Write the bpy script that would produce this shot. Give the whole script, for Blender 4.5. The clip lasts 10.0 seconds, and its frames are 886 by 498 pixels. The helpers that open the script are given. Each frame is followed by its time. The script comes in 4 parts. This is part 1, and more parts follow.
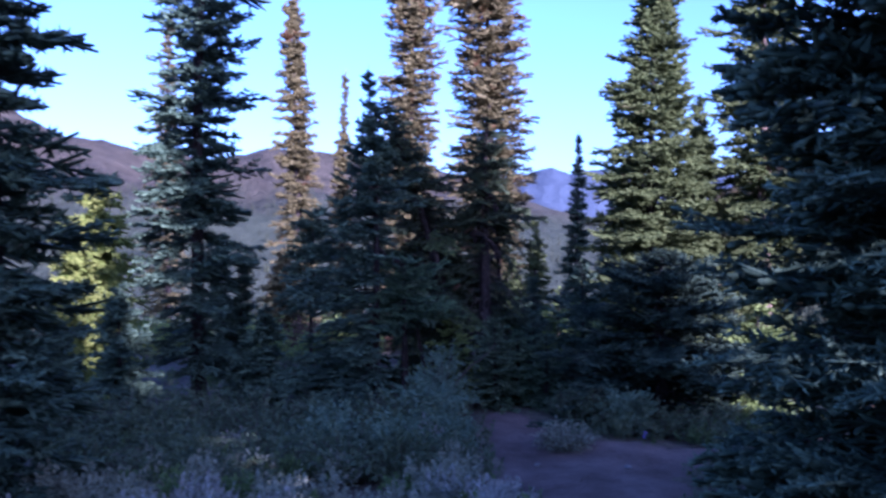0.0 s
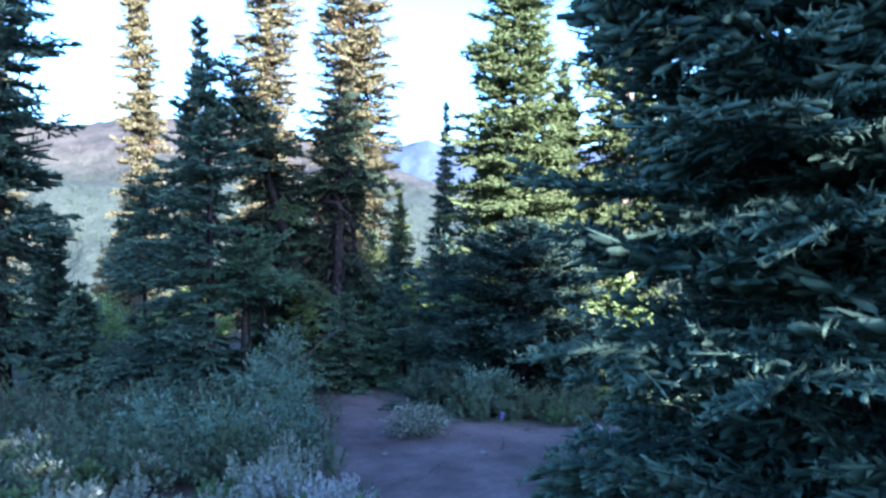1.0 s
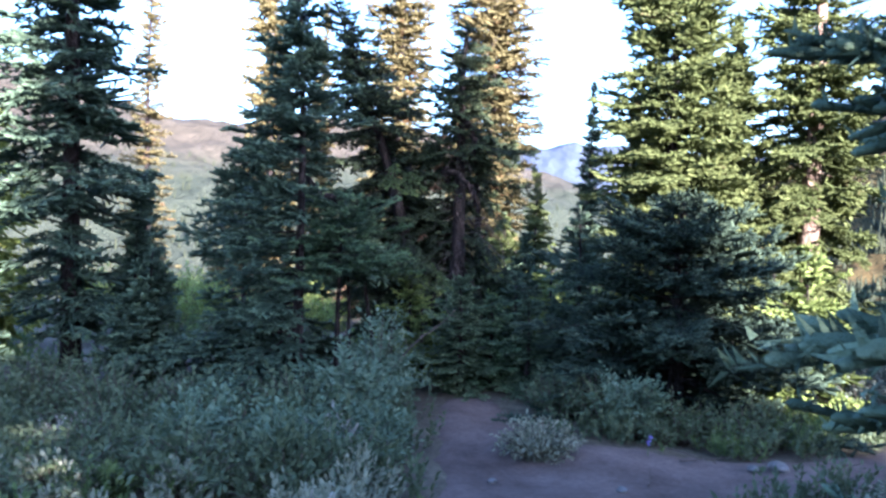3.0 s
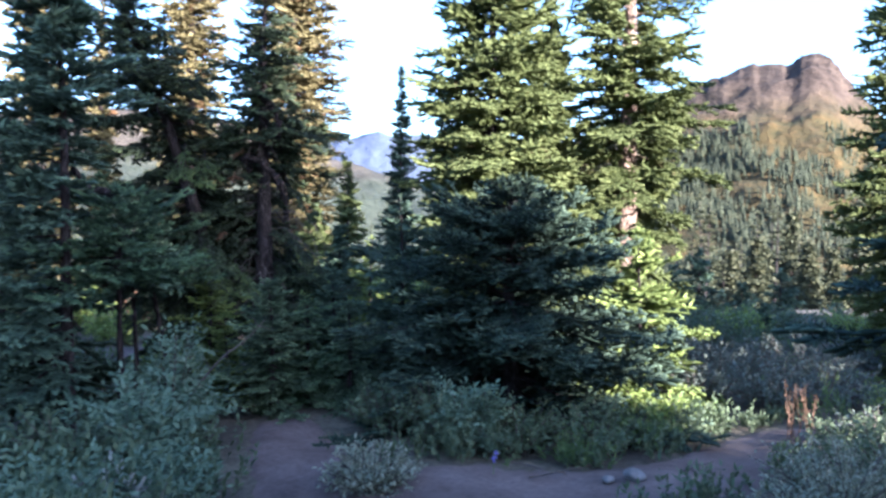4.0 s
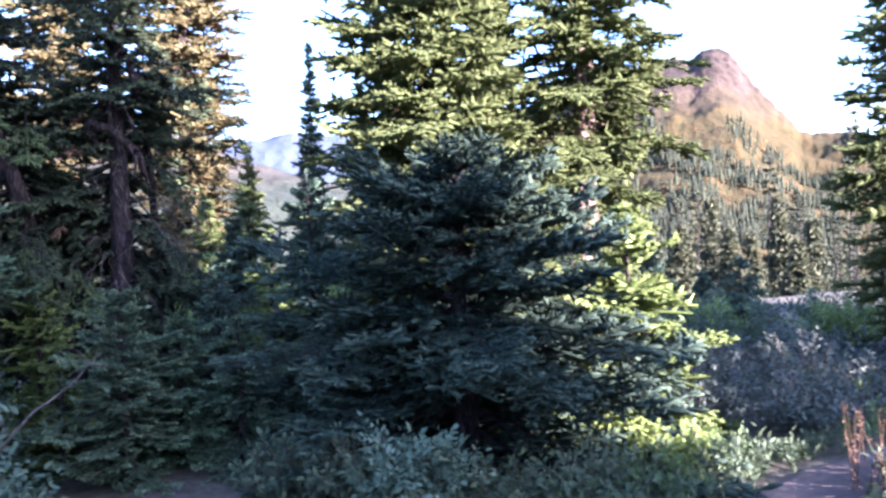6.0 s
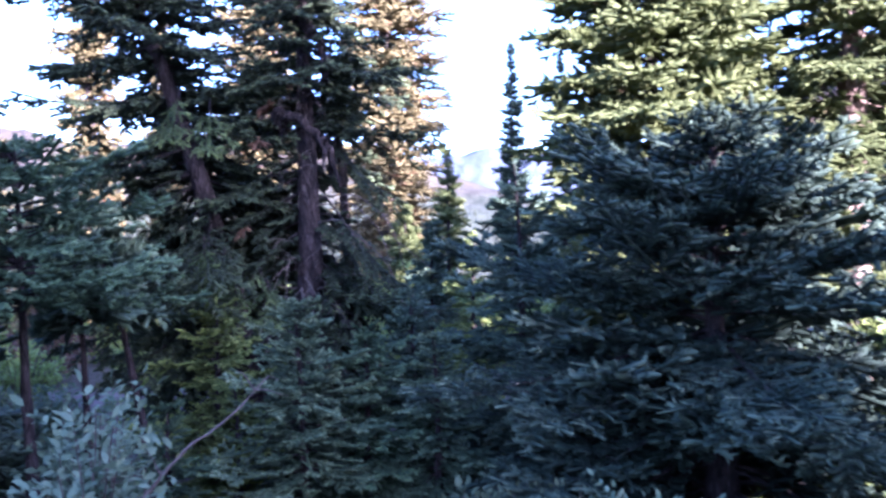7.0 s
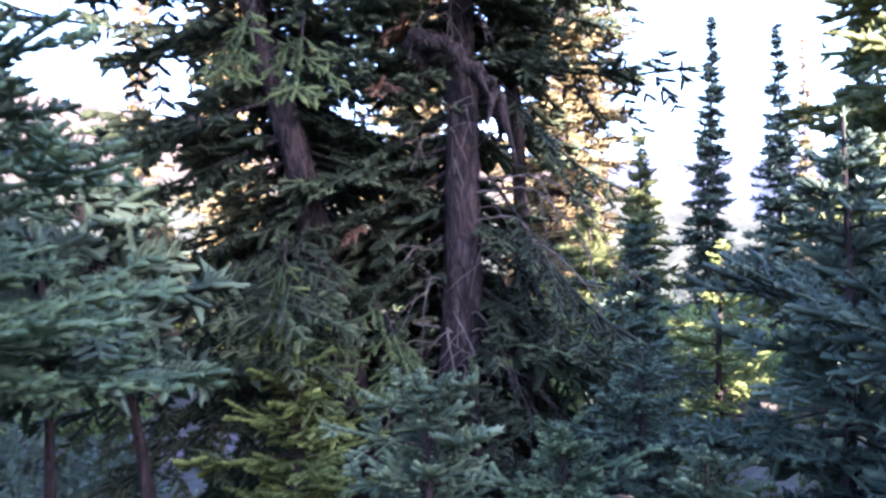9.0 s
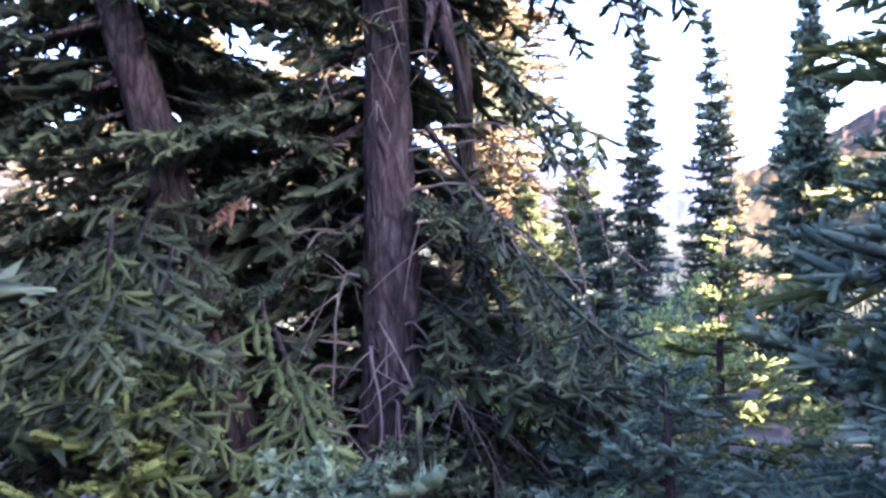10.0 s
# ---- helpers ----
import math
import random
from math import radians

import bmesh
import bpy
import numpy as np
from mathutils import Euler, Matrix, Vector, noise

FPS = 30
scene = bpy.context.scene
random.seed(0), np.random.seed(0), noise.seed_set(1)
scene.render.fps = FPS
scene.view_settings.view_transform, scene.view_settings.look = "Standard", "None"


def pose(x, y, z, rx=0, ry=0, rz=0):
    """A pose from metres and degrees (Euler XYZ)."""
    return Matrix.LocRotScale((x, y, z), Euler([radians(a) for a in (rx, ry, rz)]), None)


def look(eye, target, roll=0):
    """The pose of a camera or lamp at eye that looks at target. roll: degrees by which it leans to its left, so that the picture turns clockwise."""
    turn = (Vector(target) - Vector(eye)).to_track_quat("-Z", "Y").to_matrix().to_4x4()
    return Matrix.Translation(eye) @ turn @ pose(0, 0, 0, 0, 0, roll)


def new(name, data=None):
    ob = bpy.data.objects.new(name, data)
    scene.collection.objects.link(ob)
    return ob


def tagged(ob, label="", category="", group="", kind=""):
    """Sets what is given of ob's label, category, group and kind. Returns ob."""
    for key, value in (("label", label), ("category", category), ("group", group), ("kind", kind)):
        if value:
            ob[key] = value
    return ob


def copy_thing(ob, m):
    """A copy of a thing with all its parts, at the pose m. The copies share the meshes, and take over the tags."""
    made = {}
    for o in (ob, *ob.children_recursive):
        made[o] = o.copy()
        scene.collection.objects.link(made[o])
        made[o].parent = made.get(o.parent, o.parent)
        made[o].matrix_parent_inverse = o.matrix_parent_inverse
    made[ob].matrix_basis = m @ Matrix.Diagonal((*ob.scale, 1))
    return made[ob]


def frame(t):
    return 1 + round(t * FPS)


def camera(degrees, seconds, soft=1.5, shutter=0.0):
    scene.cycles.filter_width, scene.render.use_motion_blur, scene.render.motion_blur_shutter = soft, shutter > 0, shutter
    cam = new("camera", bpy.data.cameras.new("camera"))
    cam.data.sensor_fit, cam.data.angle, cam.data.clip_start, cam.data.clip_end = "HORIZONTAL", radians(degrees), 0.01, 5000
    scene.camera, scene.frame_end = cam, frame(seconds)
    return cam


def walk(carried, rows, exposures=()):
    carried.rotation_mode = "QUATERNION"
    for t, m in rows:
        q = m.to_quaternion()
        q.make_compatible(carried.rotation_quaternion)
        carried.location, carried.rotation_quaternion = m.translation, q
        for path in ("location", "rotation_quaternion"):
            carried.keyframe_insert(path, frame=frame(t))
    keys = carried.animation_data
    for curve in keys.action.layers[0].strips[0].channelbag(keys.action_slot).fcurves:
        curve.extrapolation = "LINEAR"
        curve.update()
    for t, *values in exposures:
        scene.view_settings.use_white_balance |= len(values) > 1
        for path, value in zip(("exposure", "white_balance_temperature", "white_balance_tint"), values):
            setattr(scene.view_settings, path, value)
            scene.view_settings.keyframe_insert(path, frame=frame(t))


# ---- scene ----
cam = camera(56.4, 10.0, soft=2.6, shutter=0.22)
PATH = [
    (0, (-0.05, 0.043, 1.547), (-0.043, 2.043, 1.557), 0.1),
    (0.5, (0.123, 0.472, 1.519), (0.374, 2.456, 1.495), 0.4),
    (1, (0.304, 0.833, 1.518), (0.608, 2.809, 1.46), -0.0),
    (1.5, (0.395, 1.159, 1.451), (0.589, 3.146, 1.334), 0.9),
    (2, (0.427, 1.604, 1.257), (0.453, 3.599, 1.124), 1.7),
    (2.2, (0.469, 1.877, 1.239), (0.427, 3.875, 1.149), 2.2),
    (3.3, (0.649, 2.77, 1.22), (0.621, 4.769, 1.161), 1.4),
    (3.5, (0.634, 2.998, 1.225), (0.729, 4.995, 1.166), 1.3),
    (4, (0.624, 3.459, 1.242), (1.042, 5.413, 1.165), -0.1),
    (4.5, (0.735, 3.908, 1.165), (1.295, 5.826, 1.076), -2.2),
    (5, (0.841, 4.328, 1.141), (1.479, 6.222, 1.058), -2.0),
    (5.2, (0.917, 4.492, 1.146), (1.58, 6.377, 1.058), -1.4),
    (6.3, (1.03, 5.76, 1.052), (1.557, 7.687, 0.98), -2.6),
    (6.5, (1.062, 5.944, 1.023), (1.494, 7.896, 0.966), -2.9),
    (7, (1.086, 6.495, 1.02), (1.235, 8.489, 0.984), -1.7),
    (7.5, (1.106, 7.002, 1.016), (0.95, 8.996, 1.035), 0.2),
    (8, (1.086, 7.572, 1.012), (0.724, 9.538, 1.067), 0.1),
    (8.5, (1.013, 8.178, 1.014), (0.658, 10.146, 1.015), -0.6),
    (9, (0.922, 8.731, 1.03), (0.689, 10.717, 1.017), -0.4),
    (9.5, (0.825, 9.261, 1.01), (0.748, 11.259, 1.0), -1.1),
    (10, (0.8, 9.741, 0.963), (0.764, 11.741, 0.957), -1.4),
]

EXPOSURES = [(0.0, 2.15, 4250, 46), (0.5, 3.0, 4050, 31), (1.0, 3.5, 4220, 17), (1.5, 3.9, 4750, 26), (2.0, 4.25, 4950, 34), (3.5, 3.35, 4800, 15), (4.0, 3.4, 4800, 18), (4.5, 3.7, 4900, 24), (5.0, 3.75, 5000, 26), (6.5, 3.85, 4700, 38), (7.5, 4.28, 4520, 45), (8.5, 4.22, 4900, 42), (9.0, 4.55, 5100, 40), (10.0, 4.8, 5150, 42)]
walk(cam, [(t, look(eye, target, roll)) for t, eye, target, roll in PATH], EXPOSURES)

# ---- sky and sun ----
SUN_AZ, SUN_EL = 145.0, 17.0
world = bpy.data.worlds.new("sky")
scene.world = world
world.use_nodes = True
wn, wl = world.node_tree.nodes, world.node_tree.links
sky = wn.new("ShaderNodeTexSky")
sky.sky_type, sky.sun_disc = "NISHITA", False
sky.sun_elevation, sky.sun_rotation = radians(SUN_EL), radians(SUN_AZ)
sky.altitude, sky.air_density, sky.dust_density, sky.ozone_density = 300, 1.0, 2.6, 1.8
wl.new(sky.outputs[0], wn["Background"].inputs[0])
wn["Background"].inputs[1].default_value = 0.085
sun_data = bpy.data.lights.new("sun", "SUN")
sun_data.energy, sun_data.angle, sun_data.color = 5.0, radians(0.5), (1.0, 0.83, 0.62)
sun = new("sun", sun_data)
az, el = radians(SUN_AZ), radians(SUN_EL)
TO_SUN = Vector((math.sin(az) * math.cos(el), math.cos(az) * math.cos(el), math.sin(el)))
sun.matrix_world = look(TO_SUN * 50, (0, 0, 0))


# ---- materials ----
def material(name, rough=0.8, spec=0.3):
    m = bpy.data.materials.new(name)
    m.use_nodes = True
    b = m.node_tree.nodes["Principled BSDF"]
    b.inputs["Roughness"].default_value = rough
    b.inputs["Specular IOR Level"].default_value = spec
    return m, m.node_tree.nodes, m.node_tree.links, b


def ramp(n, stops):
    r = n.new("ShaderNodeValToRGB")
    e = r.color_ramp.elements
    while len(e) < len(stops):
        e.new(0.5)
    for k, (p, c) in enumerate(stops):
        e[k].position, e[k].color = p, (*c, 1)
    return r


def noise_tex(n, l, scale, detail=4.0, rough=0.55, coord="Object"):
    t = n.new("ShaderNodeTexNoise")
    t.inputs["Scale"].default_value, t.inputs["Detail"].default_value, t.inputs["Roughness"].default_value = scale, detail, rough
    c = n.new("ShaderNodeTexCoord")
    l.new(c.outputs[coord], t.inputs["Vector"])
    return t


def mixed(n, l, a, b, fac, mode="MIX"):
    m = n.new("ShaderNodeMix")
    m.data_type, m.blend_type = "RGBA", mode
    for sock, v in ((m.inputs[0], fac), (m.inputs[6], a), (m.inputs[7], b)):
        if hasattr(v, "links"):
            l.new(v, sock)
        elif isinstance(v, tuple):
            sock.default_value = (*v, 1)
        else:
            sock.default_value = v
    return m.outputs[2]


def foliage(name, dark, mid, light, odd=None, odd_part=0.0, patch=2.5, through_light=0.15, rough=0.5, leafwise=0.35, fuzz=False):
    """Leaves or needles: colour varies leaf by leaf and in patches; some light passes through."""
    m, n, l, b = material(name, rough + 0.12, 0.16)
    geo = n.new("ShaderNodeNewGeometry")
    young = n.new("ShaderNodeAttribute")
    young.attribute_name = "young"
    # Dark inner needles, pale tips: crown shade painted in along with new growth.
    r = ramp(n, [(0.22, dark), (0.62, mid), (1.0, light)] if fuzz else [(0.0, dark), (0.5, mid), (1.0, light)])
    t = noise_tex(n, l, patch, 3)
    total = None
    for out, part in ((geo.outputs["Random Per Island"], leafwise), (t.outputs[0], 0.5), (young.outputs["Fac"], 0.6)):
        k = n.new("ShaderNodeMath")
        k.operation = "MULTIPLY_ADD"
        k.inputs[1].default_value = part
        k.inputs[2].default_value = 0.0
        l.new(out, k.inputs[0])
        if total:
            l.new(total, k.inputs[2])
        total = k.outputs[0]
    l.new(total, r.inputs[0])
    col = r.outputs[0]
    if odd:
        t2 = noise_tex(n, l, patch * 0.9, 4, 0.7)
        r2 = ramp(n, [(0.62 - odd_part, (0, 0, 0)), (0.70 - odd_part, (1, 1, 1))])
        l.new(t2.outputs[0], r2.inputs[0])
        col = mixed(n, l, col, odd, r2.outputs[0])
    l.new(col, b.inputs["Base Color"])
    if fuzz:
        f1 = noise_tex(n, l, 160, 2, 0.7)
        bp = n.new("ShaderNodeBump")
        bp.inputs["Strength"].default_value, bp.inputs["Distance"].default_value = 1.0, 0.006
        l.new(f1.outputs[0], bp.inputs["Height"])
        l.new(bp.outputs[0], b.inputs["Normal"])
    tr = n.new("ShaderNodeBsdfTranslucent")
    l.new(col, tr.inputs[0])
    mx = n.new("ShaderNodeMixShader")
    mx.inputs[0].default_value = through_light
    l.new(b.outputs[0], mx.inputs[1])
    l.new(tr.outputs[0], mx.inputs[2])
    l.new(mx.outputs[0], n["Material Output"].inputs[0])
    return m


def rough_surface(name, stops, scale, bump=0.4, bump_scale=30.0, rough=0.9, fine=None, coord="Object", distance=0.02):
    m, n, l, b = material(name, rough, 0.15)
    t = noise_tex(n, l, scale, 6, 0.65, coord)
    r = ramp(n, stops)
    l.new(t.outputs[0], r.inputs[0])
    col = r.outputs[0]
    if fine:
        t3 = noise_tex(n, l, scale * 14, 4, 0.7, coord)
        r3 = ramp(n, [(0.35, (fine[0],) * 3), (0.7, (fine[1],) * 3)])
        l.new(t3.outputs[0], r3.inputs[0])
        col = mixed(n, l, col, r3.outputs[0], 1.0, "MULTIPLY")
    l.new(col, b.inputs["Base Color"])
    t2 = noise_tex(n, l, bump_scale, 6, 0.7, coord)
    bp = n.new("ShaderNodeBump")
    bp.inputs["Strength"].default_value, bp.inputs["Distance"].default_value = bump, distance
    l.new(t2.outputs[0], bp.inputs["Height"])
    l.new(bp.outputs[0], b.inputs["Normal"])
    return m


M_FIR = foliage("fir_needles", (0.0305, 0.04636, 0.03172), (0.07076, 0.1037, 0.06222), (0.2013, 0.2623, 0.1488), leafwise=0.2, patch=5.0, fuzz=True)
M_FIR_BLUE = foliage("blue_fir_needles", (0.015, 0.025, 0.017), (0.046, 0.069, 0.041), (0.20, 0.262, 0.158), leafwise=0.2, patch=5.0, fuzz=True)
# Blue fir needles again, darkened: the shade on these firs is in the colour.
M_FIR_SHADED = foliage("shade_darkened_fir_needles", (0.010, 0.0165, 0.0115), (0.031, 0.047, 0.029), (0.125, 0.165, 0.100), leafwise=0.2, patch=5.0, fuzz=True)
M_FIR_OLIVE = foliage("olive_fir_needles", (0.014, 0.019, 0.0105), (0.041, 0.053, 0.025), (0.125, 0.155, 0.064), (0.16, 0.09, 0.05), -0.05, leafwise=0.25, patch=3.0, fuzz=True)
M_FIR_PALE = foliage("pale_young_fir_needles", (0.028, 0.043, 0.023), (0.074, 0.105, 0.052), (0.25, 0.31, 0.165), leafwise=0.25, patch=5.0, fuzz=True)
M_FIR_SOFT = foliage("soft_fir_needles", (0.024, 0.040, 0.021), (0.068, 0.105, 0.050), (0.19, 0.26, 0.115), leafwise=0.25, patch=6.0, fuzz=True)
M_FIR_FRESH = foliage("fresh_fir_needles", (0.028, 0.040, 0.014), (0.080, 0.106, 0.033), (0.20, 0.245, 0.078), leafwise=0.25, patch=6.0, fuzz=True)
# Warm low sun is put into this gold; the rusty patches are dry needles.
M_FIR_GOLD = foliage("sun_golden_fir_needles", (0.042, 0.036, 0.015), (0.105, 0.086, 0.034), (0.205, 0.165, 0.068), (0.17, 0.09, 0.04), 0.03, 2.2, 0.25, leafwise=0.3)
# Needles of the sunlit firs: part of the sunlight is in this lighter colour.
M_FIR_GREEN = foliage("sunlit_fir_needles", (0.070, 0.084, 0.027), (0.118, 0.137, 0.043), (0.195, 0.213, 0.070), (0.20, 0.14, 0.07), -0.03, 2.5, 0.42, leafwise=0.25, fuzz=True)
# Bright yellow-green that carries sunlight in the colour, even where no sun reaches.
M_FIR_LIT = foliage("sunlit_yellow_fir_needles", (0.055, 0.074, 0.022), (0.15, 0.185, 0.048), (0.33, 0.38, 0.10), None, 0, 2.5, 0.3, leafwise=0.25, fuzz=True)
M_CEDAR = foliage("yellow_cedar_sprays", (0.10, 0.13, 0.02), (0.20, 0.23, 0.04), (0.32, 0.32, 0.07), None, 0, 2.0, 0.4)
M_LEAF = foliage("shrub_leaves", (0.0515, 0.0739, 0.0371), (0.118, 0.144, 0.0742), (0.243, 0.261, 0.141), None, 0, 4.0, 0.3, 0.45)
M_LEAF_PALE = foliage("pale_leaves", (0.075, 0.11, 0.062), (0.17, 0.22, 0.132), (0.33, 0.385, 0.25), None, 0, 4.0, 0.3, 0.45)
M_SILVER = foliage("silvery_leaves", (0.15, 0.14, 0.11), (0.34, 0.32, 0.265), (0.52, 0.50, 0.44), (0.36, 0.29, 0.34), -0.03, 2.5, 0.3, 0.6, leafwise=0.45)
M_SAGE = foliage("sage_leaves", (0.111, 0.121, 0.0715), (0.253, 0.259, 0.171), (0.444, 0.429, 0.297), (0.22, 0.16, 0.11), -0.06, 2.5, 0.3, 0.6, leafwise=0.45)
M_GRASS = foliage("meadow_leaves", (0.07, 0.105, 0.035), (0.154, 0.203, 0.07), (0.28, 0.322, 0.112), (0.24, 0.16, 0.06), -0.05, 1.5, 0.35)
M_YELLOW = foliage("yellow_green_leaves", (0.12, 0.16, 0.035), (0.24, 0.29, 0.075), (0.38, 0.42, 0.14), None, 0, 3.0, 0.35)
M_HEATH = foliage("grey_heath_leaves", (0.06, 0.072, 0.055), (0.115, 0.13, 0.10), (0.20, 0.215, 0.175), (0.15, 0.11, 0.075), -0.05, 2.0, 0.2, leafwise=0.3)
M_VIOLET = foliage("violet_petals", (0.16, 0.11, 0.36), (0.28, 0.22, 0.55), (0.42, 0.36, 0.70), None, 0, 5.0, 0.3)
M_RUST = foliage("dry_rusty_stalks", (0.075, 0.042, 0.025), (0.14, 0.08, 0.045), (0.23, 0.145, 0.085), None, 0, 3.0, 0.2)
M_FAR = foliage("far_conifer_foliage", (0.020, 0.025, 0.014), (0.040, 0.044, 0.022), (0.078, 0.076, 0.034), (0.11, 0.082, 0.032), -0.02, 0.05, 0.15)


def bark_surface(name, stops, tall=0.28):
    """Bark with upright furrows: colour and relief stretched along the stem, with fine grain over it."""
    m, n, l, b = material(name, 0.95, 0.12)
    c = n.new("ShaderNodeTexCoord")
    mp = n.new("ShaderNodeMapping")
    mp.inputs["Scale"].default_value = (1.0, 1.0, tall)
    l.new(c.outputs["Object"], mp.inputs["Vector"])
    big, fine = n.new("ShaderNodeTexNoise"), n.new("ShaderNodeTexNoise")
    for t, sc in ((big, 26.0), (fine, 120.0)):
        t.inputs["Scale"].default_value, t.inputs["Detail"].default_value, t.inputs["Roughness"].default_value = sc, 6.0, 0.7
        l.new(mp.outputs[0], t.inputs["Vector"])
    vor = n.new("ShaderNodeTexVoronoi")
    vor.feature = "DISTANCE_TO_EDGE"
    vor.inputs["Scale"].default_value = 34.0
    l.new(mp.outputs[0], vor.inputs["Vector"])
    r = ramp(n, stops)
    l.new(big.outputs[0], r.inputs[0])
    r2 = ramp(n, [(0.0, (0.62, 0.6, 0.6)), (0.22, (1, 1, 1))])
    l.new(vor.outputs["Distance"], r2.inputs[0])
    r3 = ramp(n, [(0.35, (0.7, 0.7, 0.7)), (0.68, (1.25, 1.22, 1.2))])
    l.new(fine.outputs[0], r3.inputs[0])
    col = mixed(n, l, mixed(n, l, r.outputs[0], r2.outputs[0], 1.0, "MULTIPLY"), r3.outputs[0], 1.0, "MULTIPLY")
    l.new(col, b.inputs["Base Color"])
    add = n.new("ShaderNodeMath")
    add.operation = "ADD"
    l.new(r2.outputs[0], add.inputs[0])
    l.new(big.outputs[0], add.inputs[1])
    bp = n.new("ShaderNodeBump")
    bp.inputs["Strength"].default_value, bp.inputs["Distance"].default_value = 1.0, 0.02
    l.new(add.outputs[0], bp.inputs["Height"])
    l.new(bp.outputs[0], b.inputs["Normal"])
    return m


M_BARK = bark_surface("grey_bark", [(0.32, (0.015, 0.0115, 0.0105)), (0.52, (0.043, 0.033, 0.030)), (0.74, (0.108, 0.087, 0.080))])
M_BARK_PALE = bark_surface("pale_peeled_bark", [(0.36, (0.10, 0.065, 0.047)), (0.52, (0.25, 0.175, 0.125)), (0.72, (0.46, 0.355, 0.27))], 0.2)
M_DEAD = rough_surface("dead_grey_wood", [(0.3, (0.055, 0.043, 0.035)), (0.6, (0.135, 0.108, 0.089)), (0.85, (0.26, 0.218, 0.183))], 14, 0.6, 60)
M_SOIL = rough_surface("dusty_trail_soil", [(0.3, (0.078, 0.056, 0.046)), (0.5, (0.132, 0.097, 0.081)), (0.75, (0.21, 0.158, 0.134))], 1.7, 0.5, 26, 0.95, (0.78, 1.08))
M_DUFF = rough_surface("needle_litter_ground", [(0.3, (0.05, 0.04, 0.03)), (0.5, (0.11, 0.092, 0.064)), (0.75, (0.19, 0.16, 0.105))], 1.1, 0.8, 20, 0.95, (0.6, 1.2))
M_STONE = rough_surface("grey_stone", [(0.3, (0.11, 0.10, 0.09)), (0.7, (0.21, 0.195, 0.18))], 8, 0.5, 40)


# ---- meshes ----
def mesh_object(name, verts, faces, mat, parent=None, label="", smooth=False, data=None):
    """One mesh object from arrays of vertices and equal-sided faces."""
    if data is None:
        data = bpy.data.meshes.new(name)
        verts, faces = np.asarray(verts, np.float32), np.asarray(faces, np.int32)
        data.vertices.add(len(verts))
        data.vertices.foreach_set("co", verts.ravel())
        side = faces.shape[1]
        data.loops.add(faces.size)
        data.loops.foreach_set("vertex_index", faces.ravel())
        data.polygons.add(len(faces))
        data.polygons.foreach_set("loop_start", np.arange(0, faces.size, side, dtype=np.int32))
        if smooth:
            data.polygons.foreach_set("use_smooth", np.ones(len(faces), bool))
        data.update(calc_edges=True)
        data.materials.append(mat)
    ob = new(name, data)
    if parent:
        ob.parent = parent
    if label:
        ob["label"] = label
    return ob


def tube(points, radii, sides=8, rng=None, wobble=0.0):
    """A tapered tube along points; four-sided faces, closed by its narrow end."""
    pts, rad = np.asarray(points, float), np.asarray(radii, float)
    d = np.gradient(pts, axis=0)
    d /= np.linalg.norm(d, axis=1)[:, None] + 1e-9
    ref = np.where(np.abs(d[:, 2:3]) > 0.9, np.array([[1.0, 0, 0]]), np.array([[0, 0, 1.0]]))
    u = np.cross(d, ref)
    u /= np.linalg.norm(u, axis=1)[:, None] + 1e-9
    v = np.cross(d, u)
    a = np.linspace(0, 2 * np.pi, sides, endpoint=False)
    r = rad[:, None] * np.ones((1, sides))
    if wobble:
        w = rng.normal(0, wobble, r.shape)
        if len(pts) > 60:
            w = np.stack([np.convolve(w[:, k], np.ones(9) / 4.5, "same") for k in range(sides)], 1)
        r = r * (1 + w)
    ring = pts[:, None, :] + r[:, :, None] * (np.cos(a)[None, :, None] * u[:, None, :] + np.sin(a)[None, :, None] * v[:, None, :])
    k, s = np.meshgrid(np.arange(len(pts) - 1), np.arange(sides), indexing="ij")
    s2 = (s + 1) % sides
    f = np.stack([k * sides + s, k * sides + s2, (k + 1) * sides + s2, (k + 1) * sides + s], -1).reshape(-1, 4)
    return ring.reshape(-1, 3), f


def joined(pieces):
    vs, fs, at = [], [], 0
    for v, f in pieces:
        vs.append(v)
        fs.append(f + at)
        at += len(v)
    return np.concatenate(vs), np.concatenate(fs)


# ---- the lie of the land ----
def smooth(x, a, b):
    t = np.clip((x - a) / (b - a), 0, 1)
    return t * t * (3 - 2 * t)


def ground_z(x, y):
    x, y = np.asarray(x, float), np.asarray(y, float)
    z = -0.50 * smooth(y, 0.3, 6.5) + 0.05 * np.maximum(0, -y)
    z = z - 0.12 * smooth(np.abs(x + 6), 5, 14) * smooth(y, 4, 12)
    fall = np.maximum(0, y - 20 + 0.15 * np.abs(x))
    z = z - 130 * (1 - np.exp(-fall * 0.30 / 130))
    lumps = 0.05 * np.sin(1.3 * x + 0.4) * np.cos(1.1 * y + 1.0) + 0.025 * np.sin(3.1 * x + 1.7 * y) * np.cos(2.3 * y - x)
    return z + lumps * smooth(np.hypot(x - 0.8, y - 4), 1.0, 4.0) + 0.012 * np.sin(5.1 * x + 2.0) * np.sin(4.3 * y)


def gz(x, y):
    return float(ground_z(x, y))


def build_ground():
    k = np.linspace(-1, 1, 211)
    s = np.sinh(k * 7.6) / np.sinh(7.6) * 4700
    xs, ys = 0.5 + s, 7.0 + s
    gx, gy = np.meshgrid(xs, ys, indexing="ij")
    v = np.stack([gx, gy, ground_z(gx, gy)], -1).reshape(-1, 3)
